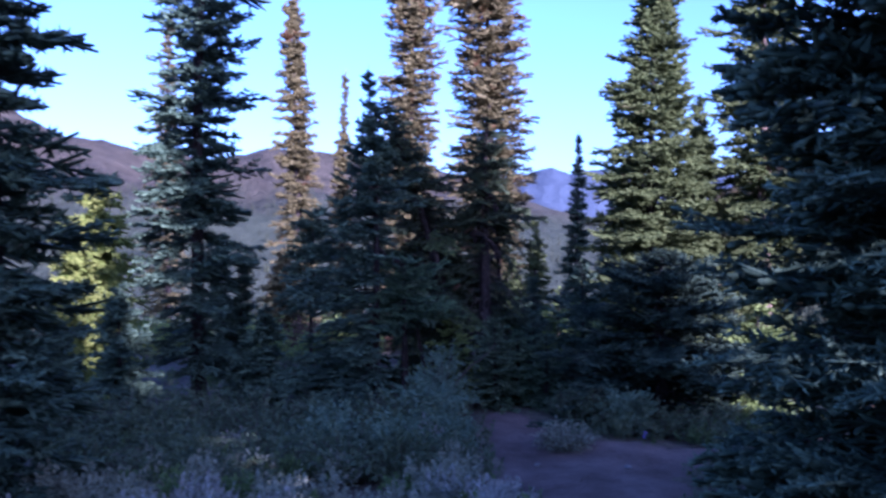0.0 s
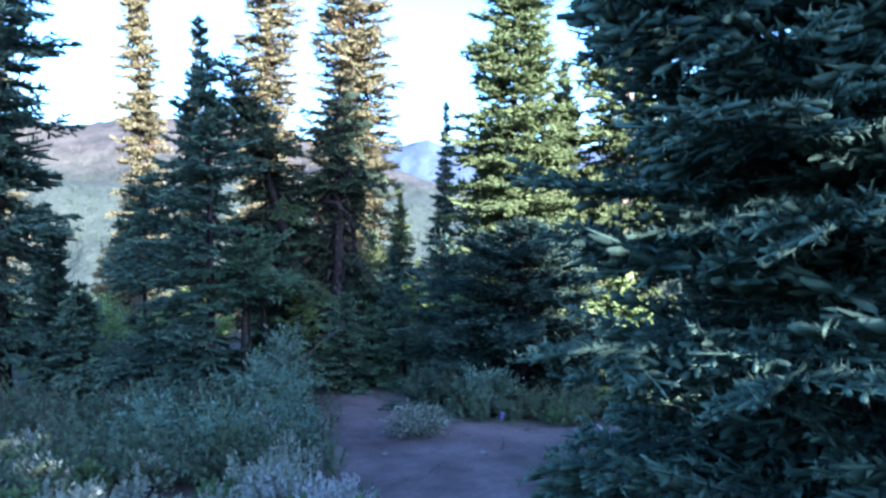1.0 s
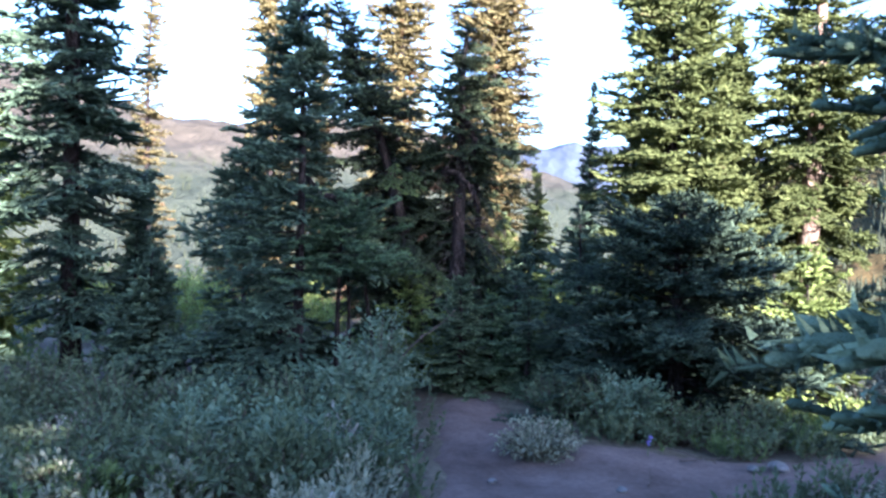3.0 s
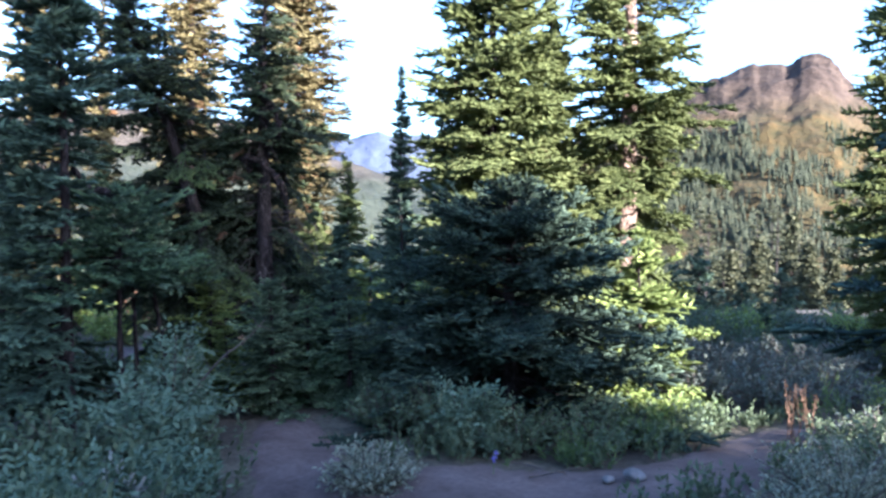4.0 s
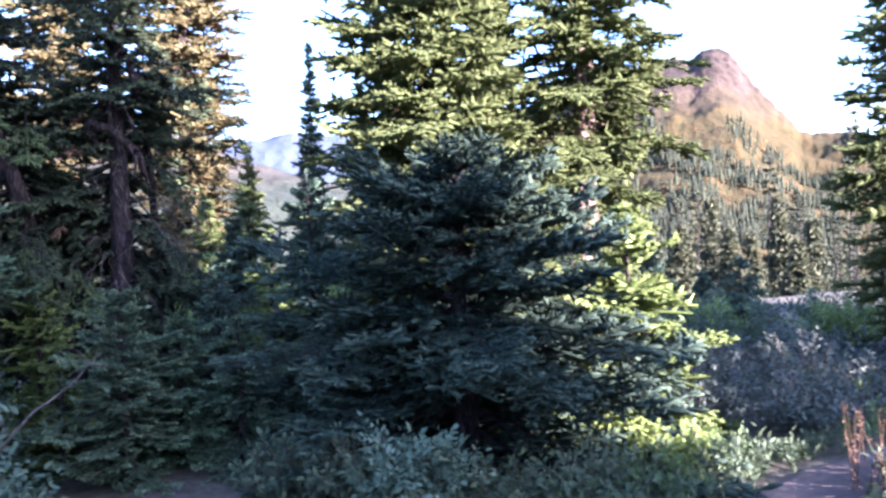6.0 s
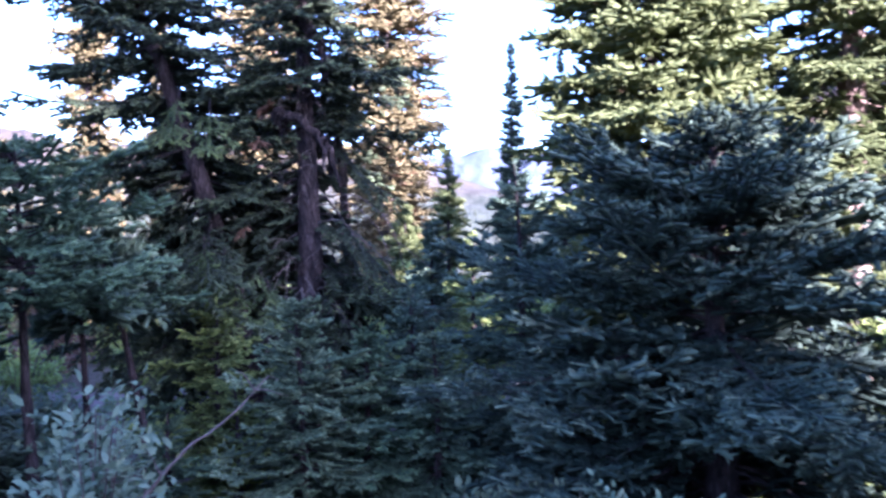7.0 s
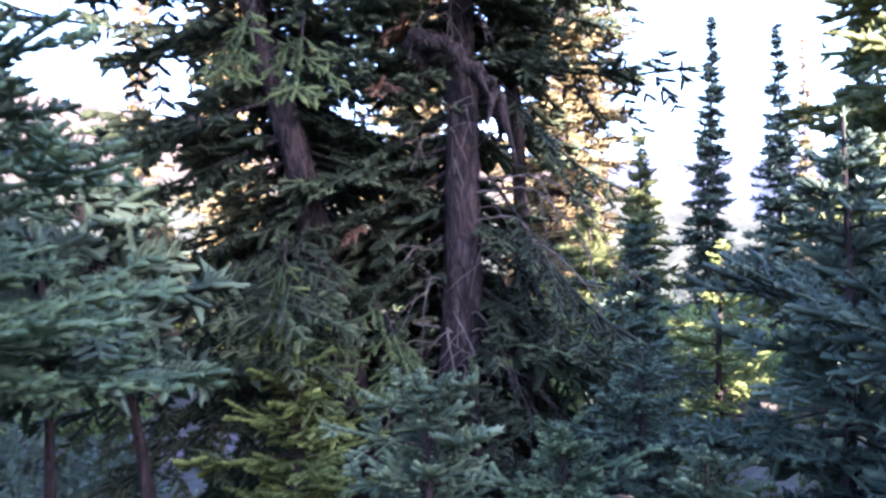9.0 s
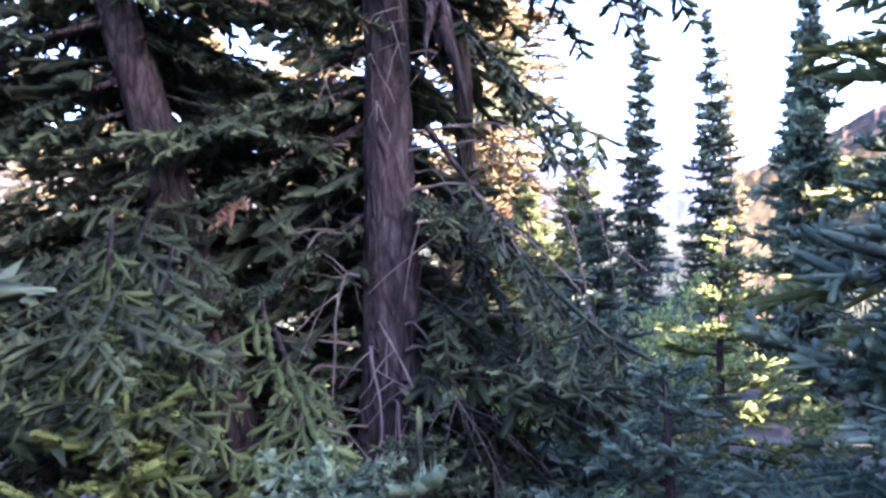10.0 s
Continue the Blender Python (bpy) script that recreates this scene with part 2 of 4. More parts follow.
    i, j = np.meshgrid(np.arange(210), np.arange(210), indexing="ij")
    f = np.stack([i * 211 + j, (i + 1) * 211 + j, (i + 1) * 211 + j + 1, i * 211 + j + 1], -1).reshape(-1, 4)
    tagged(mesh_object("ground", v, f, M_DUFF, smooth=True), "brown needle-strewn forest floor sloping to a valley", "ground", kind="structure")


build_ground()

TRAIL = [(0.1, -3.0, 0.45), (0.25, 0.0, 0.42), (0.55, 3.0, 0.42), (0.95, 5.4, 0.36), (1.25, 6.6, 0.55), (1.35, 7.6, 0.85), (0.98, 8.9, 0.45), (0.85, 9.7, 0.36), (0.75, 10.4, 0.24)]
BRANCH = [(0.9, 8.2, 0.50), (1.7, 8.4, 0.72), (2.5, 8.28, 0.58), (3.3, 8.4, 0.42), (4.0, 8.93, 0.32), (4.6, 9.33, 0.25), (5.3, 9.5, 0.2), (6.6, 9.55, 0.18), (9.0, 9.5, 0.2)]
FAR_PATCH = [(-3.5, 15.0, 0.4), (-2.6, 15.0, 0.42), (-1.5, 14.7, 0.42), (-0.5, 14.4, 0.4)]


def spline(rows, count):
    r = np.array(rows, float)
    t, q = np.arange(len(r)), np.linspace(0, len(r) - 1, count)
    out = np.zeros((count, 3))
    for c in range(3):
        m = np.gradient(r[:, c])
        i = np.minimum(q.astype(int), len(r) - 2)
        u = q - i
        out[:, c] = ((2 * u**3 - 3 * u**2 + 1) * r[i, c] + (u**3 - 2 * u**2 + u) * m[i] + (-2 * u**3 + 3 * u**2) * r[i + 1, c] + (u**3 - u**2) * m[i + 1])
    return out


PATHS = np.concatenate([spline(r, 60) for r in (TRAIL, BRANCH, FAR_PATCH)])


def off_trail(x, y):
    """How far a point lies outside the trail's edge; negative on the trail."""
    x, y = np.atleast_1d(x), np.atleast_1d(y)
    d = np.hypot(x[:, None] - PATHS[None, :, 0], y[:, None] - PATHS[None, :, 1]) - PATHS[None, :, 2]
    return d.min(1)


def build_trail(name, rows, label, seed, lift):
    rng = np.random.default_rng(seed)
    c = spline(rows, 140)
    d = np.gradient(c[:, :2], axis=0)
    d /= np.linalg.norm(d, axis=1)[:, None]
    nrm = np.stack([d[:, 1], -d[:, 0]], -1)
    w = np.linspace(-1, 1, 25)
    edge_l = 1 + 0.18 * np.convolve(rng.normal(0, 1.5, 140), np.ones(7) / 7, "same")
    edge_r = 1 + 0.18 * np.convolve(rng.normal(0, 1.5, 140), np.ones(7) / 7, "same")
    side = np.where(w[None, :] < 0, w[None, :] * edge_l[:, None], w[None, :] * edge_r[:, None]) * 1.12
    x = c[:, 0:1] + nrm[:, 0:1] * side * c[:, 2:3]
    y = c[:, 1:2] + nrm[:, 1:2] * side * c[:, 2:3]
    z = ground_z(x, y) + lift - 0.06 * np.abs(w[None, :]) ** 4 - 0.012 * (1 - w[None, :] ** 2) + rng.normal(0, 0.0025, x.shape)
    k, s = np.meshgrid(np.arange(139), np.arange(24), indexing="ij")
    f = np.stack([k * 25 + s, k * 25 + s + 1, (k + 1) * 25 + s + 1, (k + 1) * 25 + s], -1).reshape(-1, 4)
    tagged(mesh_object(name, np.stack([x, y, z], -1).reshape(-1, 3), f, M_SOIL, smooth=True), label, "trail", kind="structure")


build_trail("trail", TRAIL, "narrow dusty grey dirt trail through low shrubs", 1, 0.045)
build_trail("trail_branch", BRANCH, "dusty grey dirt side trail curving past a fir", 2, 0.037)
build_trail("bare_patch", FAR_PATCH, "bare grey dirt patch beyond the firs", 3, 0.04)


# ---- conifers ----
DETAIL = {
    "high": dict(nl=0.026, w=0.0095, dens=82, twig=0.105, sub=0.055, shoot=0.08, body=0.0100, sides=4, rings=[(0, 0.5), (0.5, 1.0), (0.88, 0.8), (1.0, 0.35)]),
    "feather": dict(nl=0.025, w=0.0095, dens=72, twig=0.085, sub=0.048, shoot=0.06, body=0.0100, sides=3, rings=[(0, 0.6), (0.7, 1.0), (1.0, 0.4)]),
    "soft": dict(nl=0.0165, w=0.0048, dens=210, twig=0.085, sub=0.042, shoot=0.046, body=0.0088, sides=4, rings=[(0, 0.6), (0.55, 1.0), (0.95, 0.75)]),
    "mid": dict(nl=0.032, w=0.0150, dens=30, twig=0.11, sub=0.080, shoot=0.095, body=0.0185, sides=3, rings=[(0, 0.5), (0.65, 1.0), (1.0, 0.35)]),
    "low": dict(nl=0.075, w=0.0370, dens=15, twig=0.14, sub=0.0, shoot=0.0, body=0.042, sides=3, rings=[(0, 0.6), (1.0, 0.3)]),
    "far": dict(nl=0.26, w=0.15, dens=7, twig=0.32, sub=0.0, shoot=0.0, body=0.0, sides=3, rings=[(0, 1.0), (1.0, 0.2)]),
}
CACHE = {}
COARSER = {"soft": "feather", "feather": "mid", "high": "mid", "mid": "low", "low": "far", "far": "far"}


def needles(P, D, length, age, rng, q, lift=0.35):
    """Shoots clad in needles: a soft round body each, and slim needles that stand out of it. Vertices, triangles and
    tone towards the tips.
    """
    n = np.maximum(3, (length * q["dens"]).astype(int))
    idx = np.repeat(np.arange(len(P)), n)
    t = rng.uniform(0.0, 1.08, len(idx))[:, None]
    d = D[idx]
    r = rng.normal(0, 1, d.shape)
    r -= d * (r * d).sum(1)[:, None]
    r /= np.linalg.norm(r, axis=1)[:, None] + 1e-9
    r[:, 2] += lift
    base = P[idx] + d * length[idx][:, None] * t + r * q["body"] * 0.4
    way = 0.5 * d + 0.9 * r
    way /= np.linalg.norm(way, axis=1)[:, None]
    side = np.cross(way, rng.normal(0, 1, base.shape))
    side /= np.linalg.norm(side, axis=1)[:, None] + 1e-9
    nl = q["nl"] * rng.uniform(0.7, 1.25, (len(idx), 1))
    a, b, c = base - side * q["w"] / 2, base + side * q["w"] / 2, base + way * nl
    v = np.stack([a, b, c], 1).reshape(-1, 3)
    tip_tone = np.repeat(np.clip(0.55 * t[:, 0] + 0.75 * age[idx] - 0.35 + rng.normal(0, 0.05, len(idx)), 0, 1), 3)
    f = np.arange(len(v)).reshape(-1, 3)
    if not q["body"]:
        return v, f, tip_tone
    m, sides = len(P), q["sides"]
    rings = np.array(q["rings"])
    u = np.cross(D, np.array([0.31, 0.17, 0.93]))
    u /= np.linalg.norm(u, axis=1)[:, None] + 1e-9
    w = np.cross(D, u)
    ang = np.linspace(0, 2 * np.pi, sides, endpoint=False)
    fat = np.clip(q["shoot"] * 1.25 / length, 0.45, 1.0) if q["shoot"] else np.ones(m)
    rad = q["body"] * fat[:, None, None] * rings[None, :, 1, None] * rng.uniform(0.7, 1.3, (m, len(rings), sides))
    along = rings[None, :, 0] * (length[:, None] + q["body"])
    pos = P[:, None, None, :] + D[:, None, None, :] * along[:, :, None, None]
    pos = pos + rad[..., None] * (np.cos(ang)[None, None, :, None] * u[:, None, None, :] + np.sin(ang)[None, None, :, None] * w[:, None, None, :])
    bv = pos.reshape(-1, 3)
    k, j = np.meshgrid(np.arange(len(rings) - 1), np.arange(sides), indexing="ij")
    j2 = (j + 1) % sides
    quad = np.stack([k * sides + j, (k + 1) * sides + j, (k + 1) * sides + j2, k * sides + j, (k + 1) * sides + j2, k * sides + j2], -1).reshape(-1, 3)
    bf = (quad[None] + (np.arange(m) * len(rings) * sides)[:, None, None]).reshape(-1, 3)
    bg = np.clip(0.55 * rings[None, :, 0] + 0.75 * age[:, None] - 0.35, 0, 1)
    bg = np.repeat(bg.ravel(), sides)
    return np.concatenate([v, bv]), np.concatenate([f, bf + len(v)]), np.concatenate([tip_tone, bg])


def bough(length, detail, droop, hang, variant):
    """A flat spray of shoots along +x: needle triangles, and the wood of its axis and twigs."""
    key = (length, detail, droop, hang, variant)
    if key in CACHE:
        return CACHE[key]
    rng = np.random.default_rng(abs(hash((round(length * 100), len(detail), round(droop * 100), round(hang * 100), variant))) % 99991)
    q = DETAIL[detail]
    s = np.linspace(0, 1, 6 if detail in ("soft", "high", "feather", "mid") else 4)
    bend = rng.normal(0, 0.06)
    ax = np.stack([length * s, length * bend * s**2, length * (-droop * s**1.2 + 0.55 * droop * s**3)], -1)
    P, D, Ls, A, wood = [], [], [], [], []
    wood.append(tube(ax, (0.003 + 0.008 * length) * (1 - 0.8 * s), 3))

    def on_axis(u):
        return np.array([np.interp(u, s, ax[:, c]) for c in range(3)])

    step = q["twig"]
    count = max(3, int(length / step))
    for i in range(count):
        u = (i + rng.uniform(0, 0.9)) / count
        u = 0.12 + 0.88 * u
        for sgn in (-1, 1):
            if rng.random() < 0.10:
                continue
            ln = length * 0.42 * min(1, 2.6 * (1.06 - u)) * (0.45 + 0.55 * min(1, u * 3)) * rng.uniform(0.6, 1.2)
            ln = min(max(ln, q["nl"] * 1.2), max(0.32, 4 * q["nl"]))
            ang = radians(rng.uniform(32, 74))
            d = np.array([math.cos(ang), sgn * math.sin(ang), rng.normal(0.03, 0.2) - hang])
            d /= np.linalg.norm(d)
            p = on_axis(u)
            P.append(p)
            D.append(d)
            Ls.append(ln)
            A.append(u)
            if detail == "high":
                wood.append(tube(np.array([p, p + d * ln * 0.95]), np.array([0.0035, 0.0012]), 3))
            if q["sub"] and ln > q["sub"] * 1.3:
                for k in range(int(ln / q["sub"])):
                    uu = (k + 0.6) * q["sub"] / ln
                    for s2 in (-1, 1):
                        if rng.random() < 0.15:
                            continue
                        a2 = ang * sgn + s2 * radians(rng.uniform(22, 68))
                        d2 = np.array([math.cos(a2), math.sin(a2), rng.normal(0.06, 0.2) - hang * 1.3])
                        d2 /= np.linalg.norm(d2)
                        P.append(p + d * ln * uu)
                        D.append(d2)
                        Ls.append(q["shoot"] * rng.uniform(0.6, 1.2) * (1.15 - 0.5 * uu))
                        A.append(0.5 * u + 0.5 * uu)
    for u in np.arange(0.25, 1.0, 0.08):
        p, p2 = on_axis(u), on_axis(min(1, u + 0.08))
        d = p2 - p + 1e-6
        P.append(p)
        D.append(d / np.linalg.norm(d))
        Ls.append(length * 0.08)
        A.append(u * 0.7)
    nv, nf, tip_tone = needles(np.array(P), np.array(D), np.array(Ls), np.array(A), rng, q)
    wv, wf = joined(wood)
    CACHE[key] = (nv.astype(np.float32), wv.astype(np.float32), wf, tip_tone.astype(np.float32), nf)
    return CACHE[key]


CLASSES = (0.18, 0.3, 0.45, 0.65, 0.9, 1.25, 1.7, 2.4, 3.4)


def place(v, origin, azimuth, pitch, scale, roll=0.0):
    m = Matrix.Rotation(azimuth, 3, "Z") @ Matrix.Rotation(-pitch, 3, "Y") @ Matrix.Rotation(roll, 3, "X")
    return (v * scale) @ np.array(m).T + origin


def leaf_data(ob, tip_tone):
    """How young and how far out each needle is, which sets its tone."""
    ob.data.attributes.new("young", "FLOAT", "POINT").data.foreach_set("value", np.ascontiguousarray(tip_tone, np.float32))


def conifer(label, x, y, height, radius, mat, detail="mid", start=0.06, power=0.85, spacing=0.2, per=7, lean=(0, 0), droop=0.25, hang=0.05,
            seed=1, trunk=None, bark=None, pitch=(32, -14), gaps=0.1, group="", sink=0.0, column=0.0, rough=0.2, name="conifer", crown_label="", top_cut=1.0, fine_to=99.0, fine_side=None, fill=5, bare_side=None, bare_to=0.0, bare_cos=0.1, skirt=0.6, bands=None, inner=(0.35, 0.75), bare=(), short=()):
    """A conifer: a tapered trunk, whorls of boughs with their wood, and the needles as the crown."""
    rng = np.random.default_rng(seed)
    fine_side = -95 if fine_side is None and detail == "mid" else fine_side
    base_z = gz(x, y) - 0.04 - sink
    root = tagged(new(name), label, "tree", group)
    root.location = (x, y, base_z)
    tr = trunk or 0.009 * height + 0.014
    u = np.linspace(0, 1, 22)
    sway = 0.012 * height * np.stack([np.sin(u * 5 + seed), np.cos(u * 4 + 2 * seed)], -1) * u[:, None]
    line = np.stack([lean[0] * u**1.3 + sway[:, 0], lean[1] * u**1.3 + sway[:, 1], u * height * top_cut], -1)
    rad = tr * (1 - 0.93 * u / 1.0) + 0.003 + tr * 0.5 * np.exp(-u * height / 0.18)
    fine = np.linspace(0, 1, 160 if tr > 0.08 and detail in ("soft", "feather", "mid", "high") else 22)
    cut = np.stack([np.interp(fine, u, line[:, c]) for c in range(3)], -1)
    v, f = tube(cut, np.interp(fine, u, rad), 18 if len(fine) > 22 else 9, rng, 0.09 if len(fine) > 22 else 0.06)
    mesh_object("trunk", v, f, bark or M_BARK, root, smooth=True)
    nv, gv, bv, wv, wf, at, at_n = [], [], [], [], [], 0, 0
    z = height * start
    while z < height * 0.985 * top_cut:
        h = z / height
        g = max(0.0, (h - start) / (1 - start))
        cone = (1 - g) ** power
        col = min(1, (1 - g) * 3.2) ** 0.7
        reach = radius * ((1 - column) * cone + column * col) * (skirt + (1 - skirt) * min(1, g * 6))
        n = max(4, int(per * (0.55 + 0.45 * (1 - g))))
        a0 = rng.uniform(0, 7)
        for k in range(n + fill):
            if rng.random() < gaps:
                continue
            ln = max(0.09, reach * (rng.uniform(1 - 1.6 * rough, 1 + rough) if k < n else rng.uniform(*inner)))
            zz = min(height * top_cut * 0.99, z + rng.uniform(-0.5, 0.5) * spacing)
            o = np.array([np.interp(zz / height, u * top_cut, line[:, c]) for c in range(3)])
            az_b = a0 + k * 2 * math.pi / n + rng.normal(0, 0.22)
            if bare_side is not None and zz < bare_to and math.cos(az_b - radians(bare_side)) > bare_cos and (bands is None or any(a < zz < b for a, b in bands)):
                continue
            if any(a < zz < b and math.cos(az_b - radians(side)) > c for side, c, a, b in bare):
                continue
            for side, c, a, b, part in short:
                if a < zz < b and math.cos(az_b - radians(side)) > c:
                    ln *= part
            p = radians(pitch[1] + (pitch[0] - pitch[1]) * g**1.2 + rng.normal(0, 7))
            cl = min(CLASSES, key=lambda c: abs(math.log(c / ln)))
            coarse = zz > fine_to or (fine_side is not None and math.cos(az_b - radians(fine_side)) < -0.35)
            kind = detail if detail in ("far", "soft") else ("feather" if detail == "feather" else "mid" if detail == "high" and not coarse else "low") if k >= n else COARSER[detail] if coarse else detail
            if detail == "feather" and k >= n and k % 2:
                kind, ln = "mid", ln * 0.7
                cl = min(CLASSES, key=lambda c: abs(math.log(c / ln)))
            b_n, b_v, b_f, b_g, b_t = bough(cl, kind, droop, hang, int(rng.integers(4)))
            sc = ln / cl
            roll = rng.normal(0, 0.18)
            nv.append(place(b_n, o, az_b, p, sc, roll))
            gv.append(b_g)
            bv.append(b_t + at_n)
            at_n += len(b_n)
            if detail != "far":
                wv.append(place(b_v, o, az_b, p, sc, roll))
                wf.append(b_f + at)
                at += len(b_v)
        z += spacing * rng.uniform(0.8, 1.2) * (1 - 0.35 * g)
    # the leader at the tip
    if top_cut == 1.0:
        q = DETAIL[detail]
        tip = needles(np.array([line[-3], line[-2]]), np.array([[0, 0, 1.0]] * 2), np.array([height * 0.06] * 2), np.array([0.5, 0.8]), rng, q)
        nv.append(tip[0])
        gv.append(tip[2])
        bv.append(tip[1] + at_n)
    nv = np.concatenate(nv)
    crown = mesh_object("crown", nv, np.concatenate(bv), mat, root, crown_label, smooth=True)
    crown["kind"] = "stuff"
    leaf_data(crown, np.concatenate(gv))
    if wv:
        mesh_object("branchwork", np.concatenate(wv), np.concatenate(wf), bark or M_BARK, root)["kind"] = "stuff"
    return root


# trees along the trail
conifer("dark fir standing beside the trail in shade", -3.45, 6.4, 6.6, 1.0, M_FIR, "mid", 0.03, 0.7, 0.22, 7, seed=3, fill=6, rough=0.35, fine_to=4.0)
conifer("slender fir with a bare grey trunk in shade", -3.0, 10.2, 10.0, 0.74, M_FIR, "mid", 0.08, 0.6, 0.15, 9, seed=4, trunk=0.085, gaps=0.2, rough=0.4, column=0.3, fill=1, fine_to=5.3)
conifer("shaded blue-green fir behind leafy shrubs", -0.80, 9.95, 4.3, 1.4, M_FIR, "high", 0.02, 1.05, 0.17, 8, seed=5, fine_side=-30, fine_to=3.0, rough=0.3, gaps=0.15, fill=5, skirt=0.9, lean=(-0.1, 0), bare_side=5, bare_to=2.4, bare_cos=0.25)
LEANER = conifer("leaning dark fir with drooping boughs", 0.28, 12.1, 4.4, 1.2, M_FIR_OLIVE, "feather", 0.14, 0.6, 0.16, 8, fill=10, gaps=0.0, bare=[(-85, 0.55, 1.75, 2.9), (-20, 0.5, 0.0, 2.0), (-95, 0.45, 0.0, 1.15), (180, 0.6, 0.0, 0.9)], fine_side=-80, lean=(-1.15, 0.1), seed=6, trunk=0.1, hang=0.35, droop=0.4, pitch=(30, -22))
OLD_FIR = conifer("old fir with a thick trunk and dead lower branches", 0.57, 12.15, 4.1, 1.3, M_FIR_OLIVE, "feather", 0.24, 0.6, 0.17, 8, fill=7, bare_side=-95, bare_to=2.7, bare_cos=0.5, fine_side=-80, lean=(0.1, 0.0), seed=7, bare=[(12, 0.85, 1.6, 2.3)], trunk=0.118, hang=0.3, droop=0.35, pitch=(30, -20), gaps=0.12, rough=0.35)
conifer("broad dense blue-green fir beside the trail", 2.75, 10.5, 2.14, 1.88, M_FIR_SHADED, "high", 0.02, 0.55, 0.165, 10, fill=6, inner=(0.45, 0.85), skirt=0.95, seed=8, fine_side=-165, bare_side=-113, bare_to=0.75, bare_cos=0.93, trunk=0.085, column=0.1, rough=0.13, hang=0.0, droop=0.2)
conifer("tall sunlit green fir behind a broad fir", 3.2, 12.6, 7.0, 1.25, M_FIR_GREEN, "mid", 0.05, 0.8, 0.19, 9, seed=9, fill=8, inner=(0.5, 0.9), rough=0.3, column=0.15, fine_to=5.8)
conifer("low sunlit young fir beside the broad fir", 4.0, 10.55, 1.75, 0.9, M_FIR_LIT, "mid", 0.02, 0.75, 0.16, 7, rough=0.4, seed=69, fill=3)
conifer("young shaded fir between two sunlit firs", 4.0, 11.4, 1.6, 0.62, M_FIR_SHADED, "feather", 0.02, 0.6, 0.14, 8, fill=4, seed=75)
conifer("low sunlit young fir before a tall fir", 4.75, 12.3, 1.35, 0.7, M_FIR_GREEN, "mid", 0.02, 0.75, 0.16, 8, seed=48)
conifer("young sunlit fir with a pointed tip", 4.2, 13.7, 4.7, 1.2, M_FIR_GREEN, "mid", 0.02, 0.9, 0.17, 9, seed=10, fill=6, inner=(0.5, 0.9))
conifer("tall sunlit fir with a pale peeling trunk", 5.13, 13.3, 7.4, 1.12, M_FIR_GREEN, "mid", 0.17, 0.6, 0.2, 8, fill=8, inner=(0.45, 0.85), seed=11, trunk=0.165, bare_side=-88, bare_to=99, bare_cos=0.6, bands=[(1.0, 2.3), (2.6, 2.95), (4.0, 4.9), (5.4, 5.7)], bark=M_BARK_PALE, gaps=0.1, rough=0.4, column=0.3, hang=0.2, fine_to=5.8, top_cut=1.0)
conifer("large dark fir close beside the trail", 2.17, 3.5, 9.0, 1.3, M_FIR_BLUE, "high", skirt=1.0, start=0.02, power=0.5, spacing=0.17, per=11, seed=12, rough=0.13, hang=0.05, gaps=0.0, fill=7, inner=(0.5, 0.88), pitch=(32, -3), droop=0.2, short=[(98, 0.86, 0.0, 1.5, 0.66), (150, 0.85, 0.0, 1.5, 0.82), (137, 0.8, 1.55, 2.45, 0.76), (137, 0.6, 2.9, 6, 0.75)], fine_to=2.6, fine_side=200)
conifer("dark fir with long boughs beside the side trail", 3.58, 5.88, 3.4, 1.0, M_FIR_SHADED, "high", 0.34, 0.85, 0.18, 9, seed=13, rough=0.22, gaps=0.08, droop=0.34, pitch=(26, -7), skirt=0.7, fill=4, fine_to=2.8, fine_side=190)
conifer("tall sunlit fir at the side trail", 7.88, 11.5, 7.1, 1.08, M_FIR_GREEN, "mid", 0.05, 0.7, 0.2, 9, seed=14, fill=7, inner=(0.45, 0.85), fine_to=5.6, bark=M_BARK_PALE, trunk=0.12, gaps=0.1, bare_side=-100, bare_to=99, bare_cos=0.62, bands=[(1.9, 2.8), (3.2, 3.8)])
conifer("shaded fir at the edge of the clearing", 9.2, 11.2, 5.6, 1.1, M_FIR, "mid", 0.04, 0.85, 0.2, 7, seed=15, fine_to=4.5)
STUNTED = conifer("stunted shaded fir with a crooked leader and spreading boughs", -0.5, 10.35, 2.0, 0.86, M_FIR_SOFT, "soft", 0.68, 0.5, 0.115, 9, fill=6, skirt=0.9, seed=16, hang=0.05, droop=0.14, pitch=(30, 6), trunk=0.034, lean=(0.0, -0.15), rough=0.35)
conifer("thin bare-stemmed fir in the shade", -0.2, 11.2, 1.8, 0.6, M_FIR, "mid", 0.72, 0.7, 0.16, 6, seed=24, gaps=0.2, trunk=0.032, lean=(-0.34, 0.0))
conifer("thin bare-stemmed fir in the shade", -0.46, 10.95, 1.7, 0.55, M_FIR, "mid", 0.75, 0.7, 0.16, 6, seed=124, gaps=0.2, trunk=0.026, lean=(-0.1, 0.05))
conifer("low bright-tipped young fir beside the trail", 0.66, 10.7, 1.2, 0.52, M_FIR_PALE, "soft", 0.02, 0.5, 0.1, 7, fill=5, seed=25, rough=0.35)
conifer("low young fir beside the trail", 0.60, 11.3, 0.95, 0.5, M_FIR, "feather", 0.02, 0.7, 0.1, 7, fill=5, seed=18)
conifer("low bright-tipped young fir beside the trail", 0.98, 11.05, 1.02, 0.48, M_FIR_SOFT, "soft", 0.02, 0.5, 0.1, 7, seed=61, fill=5, rough=0.35)
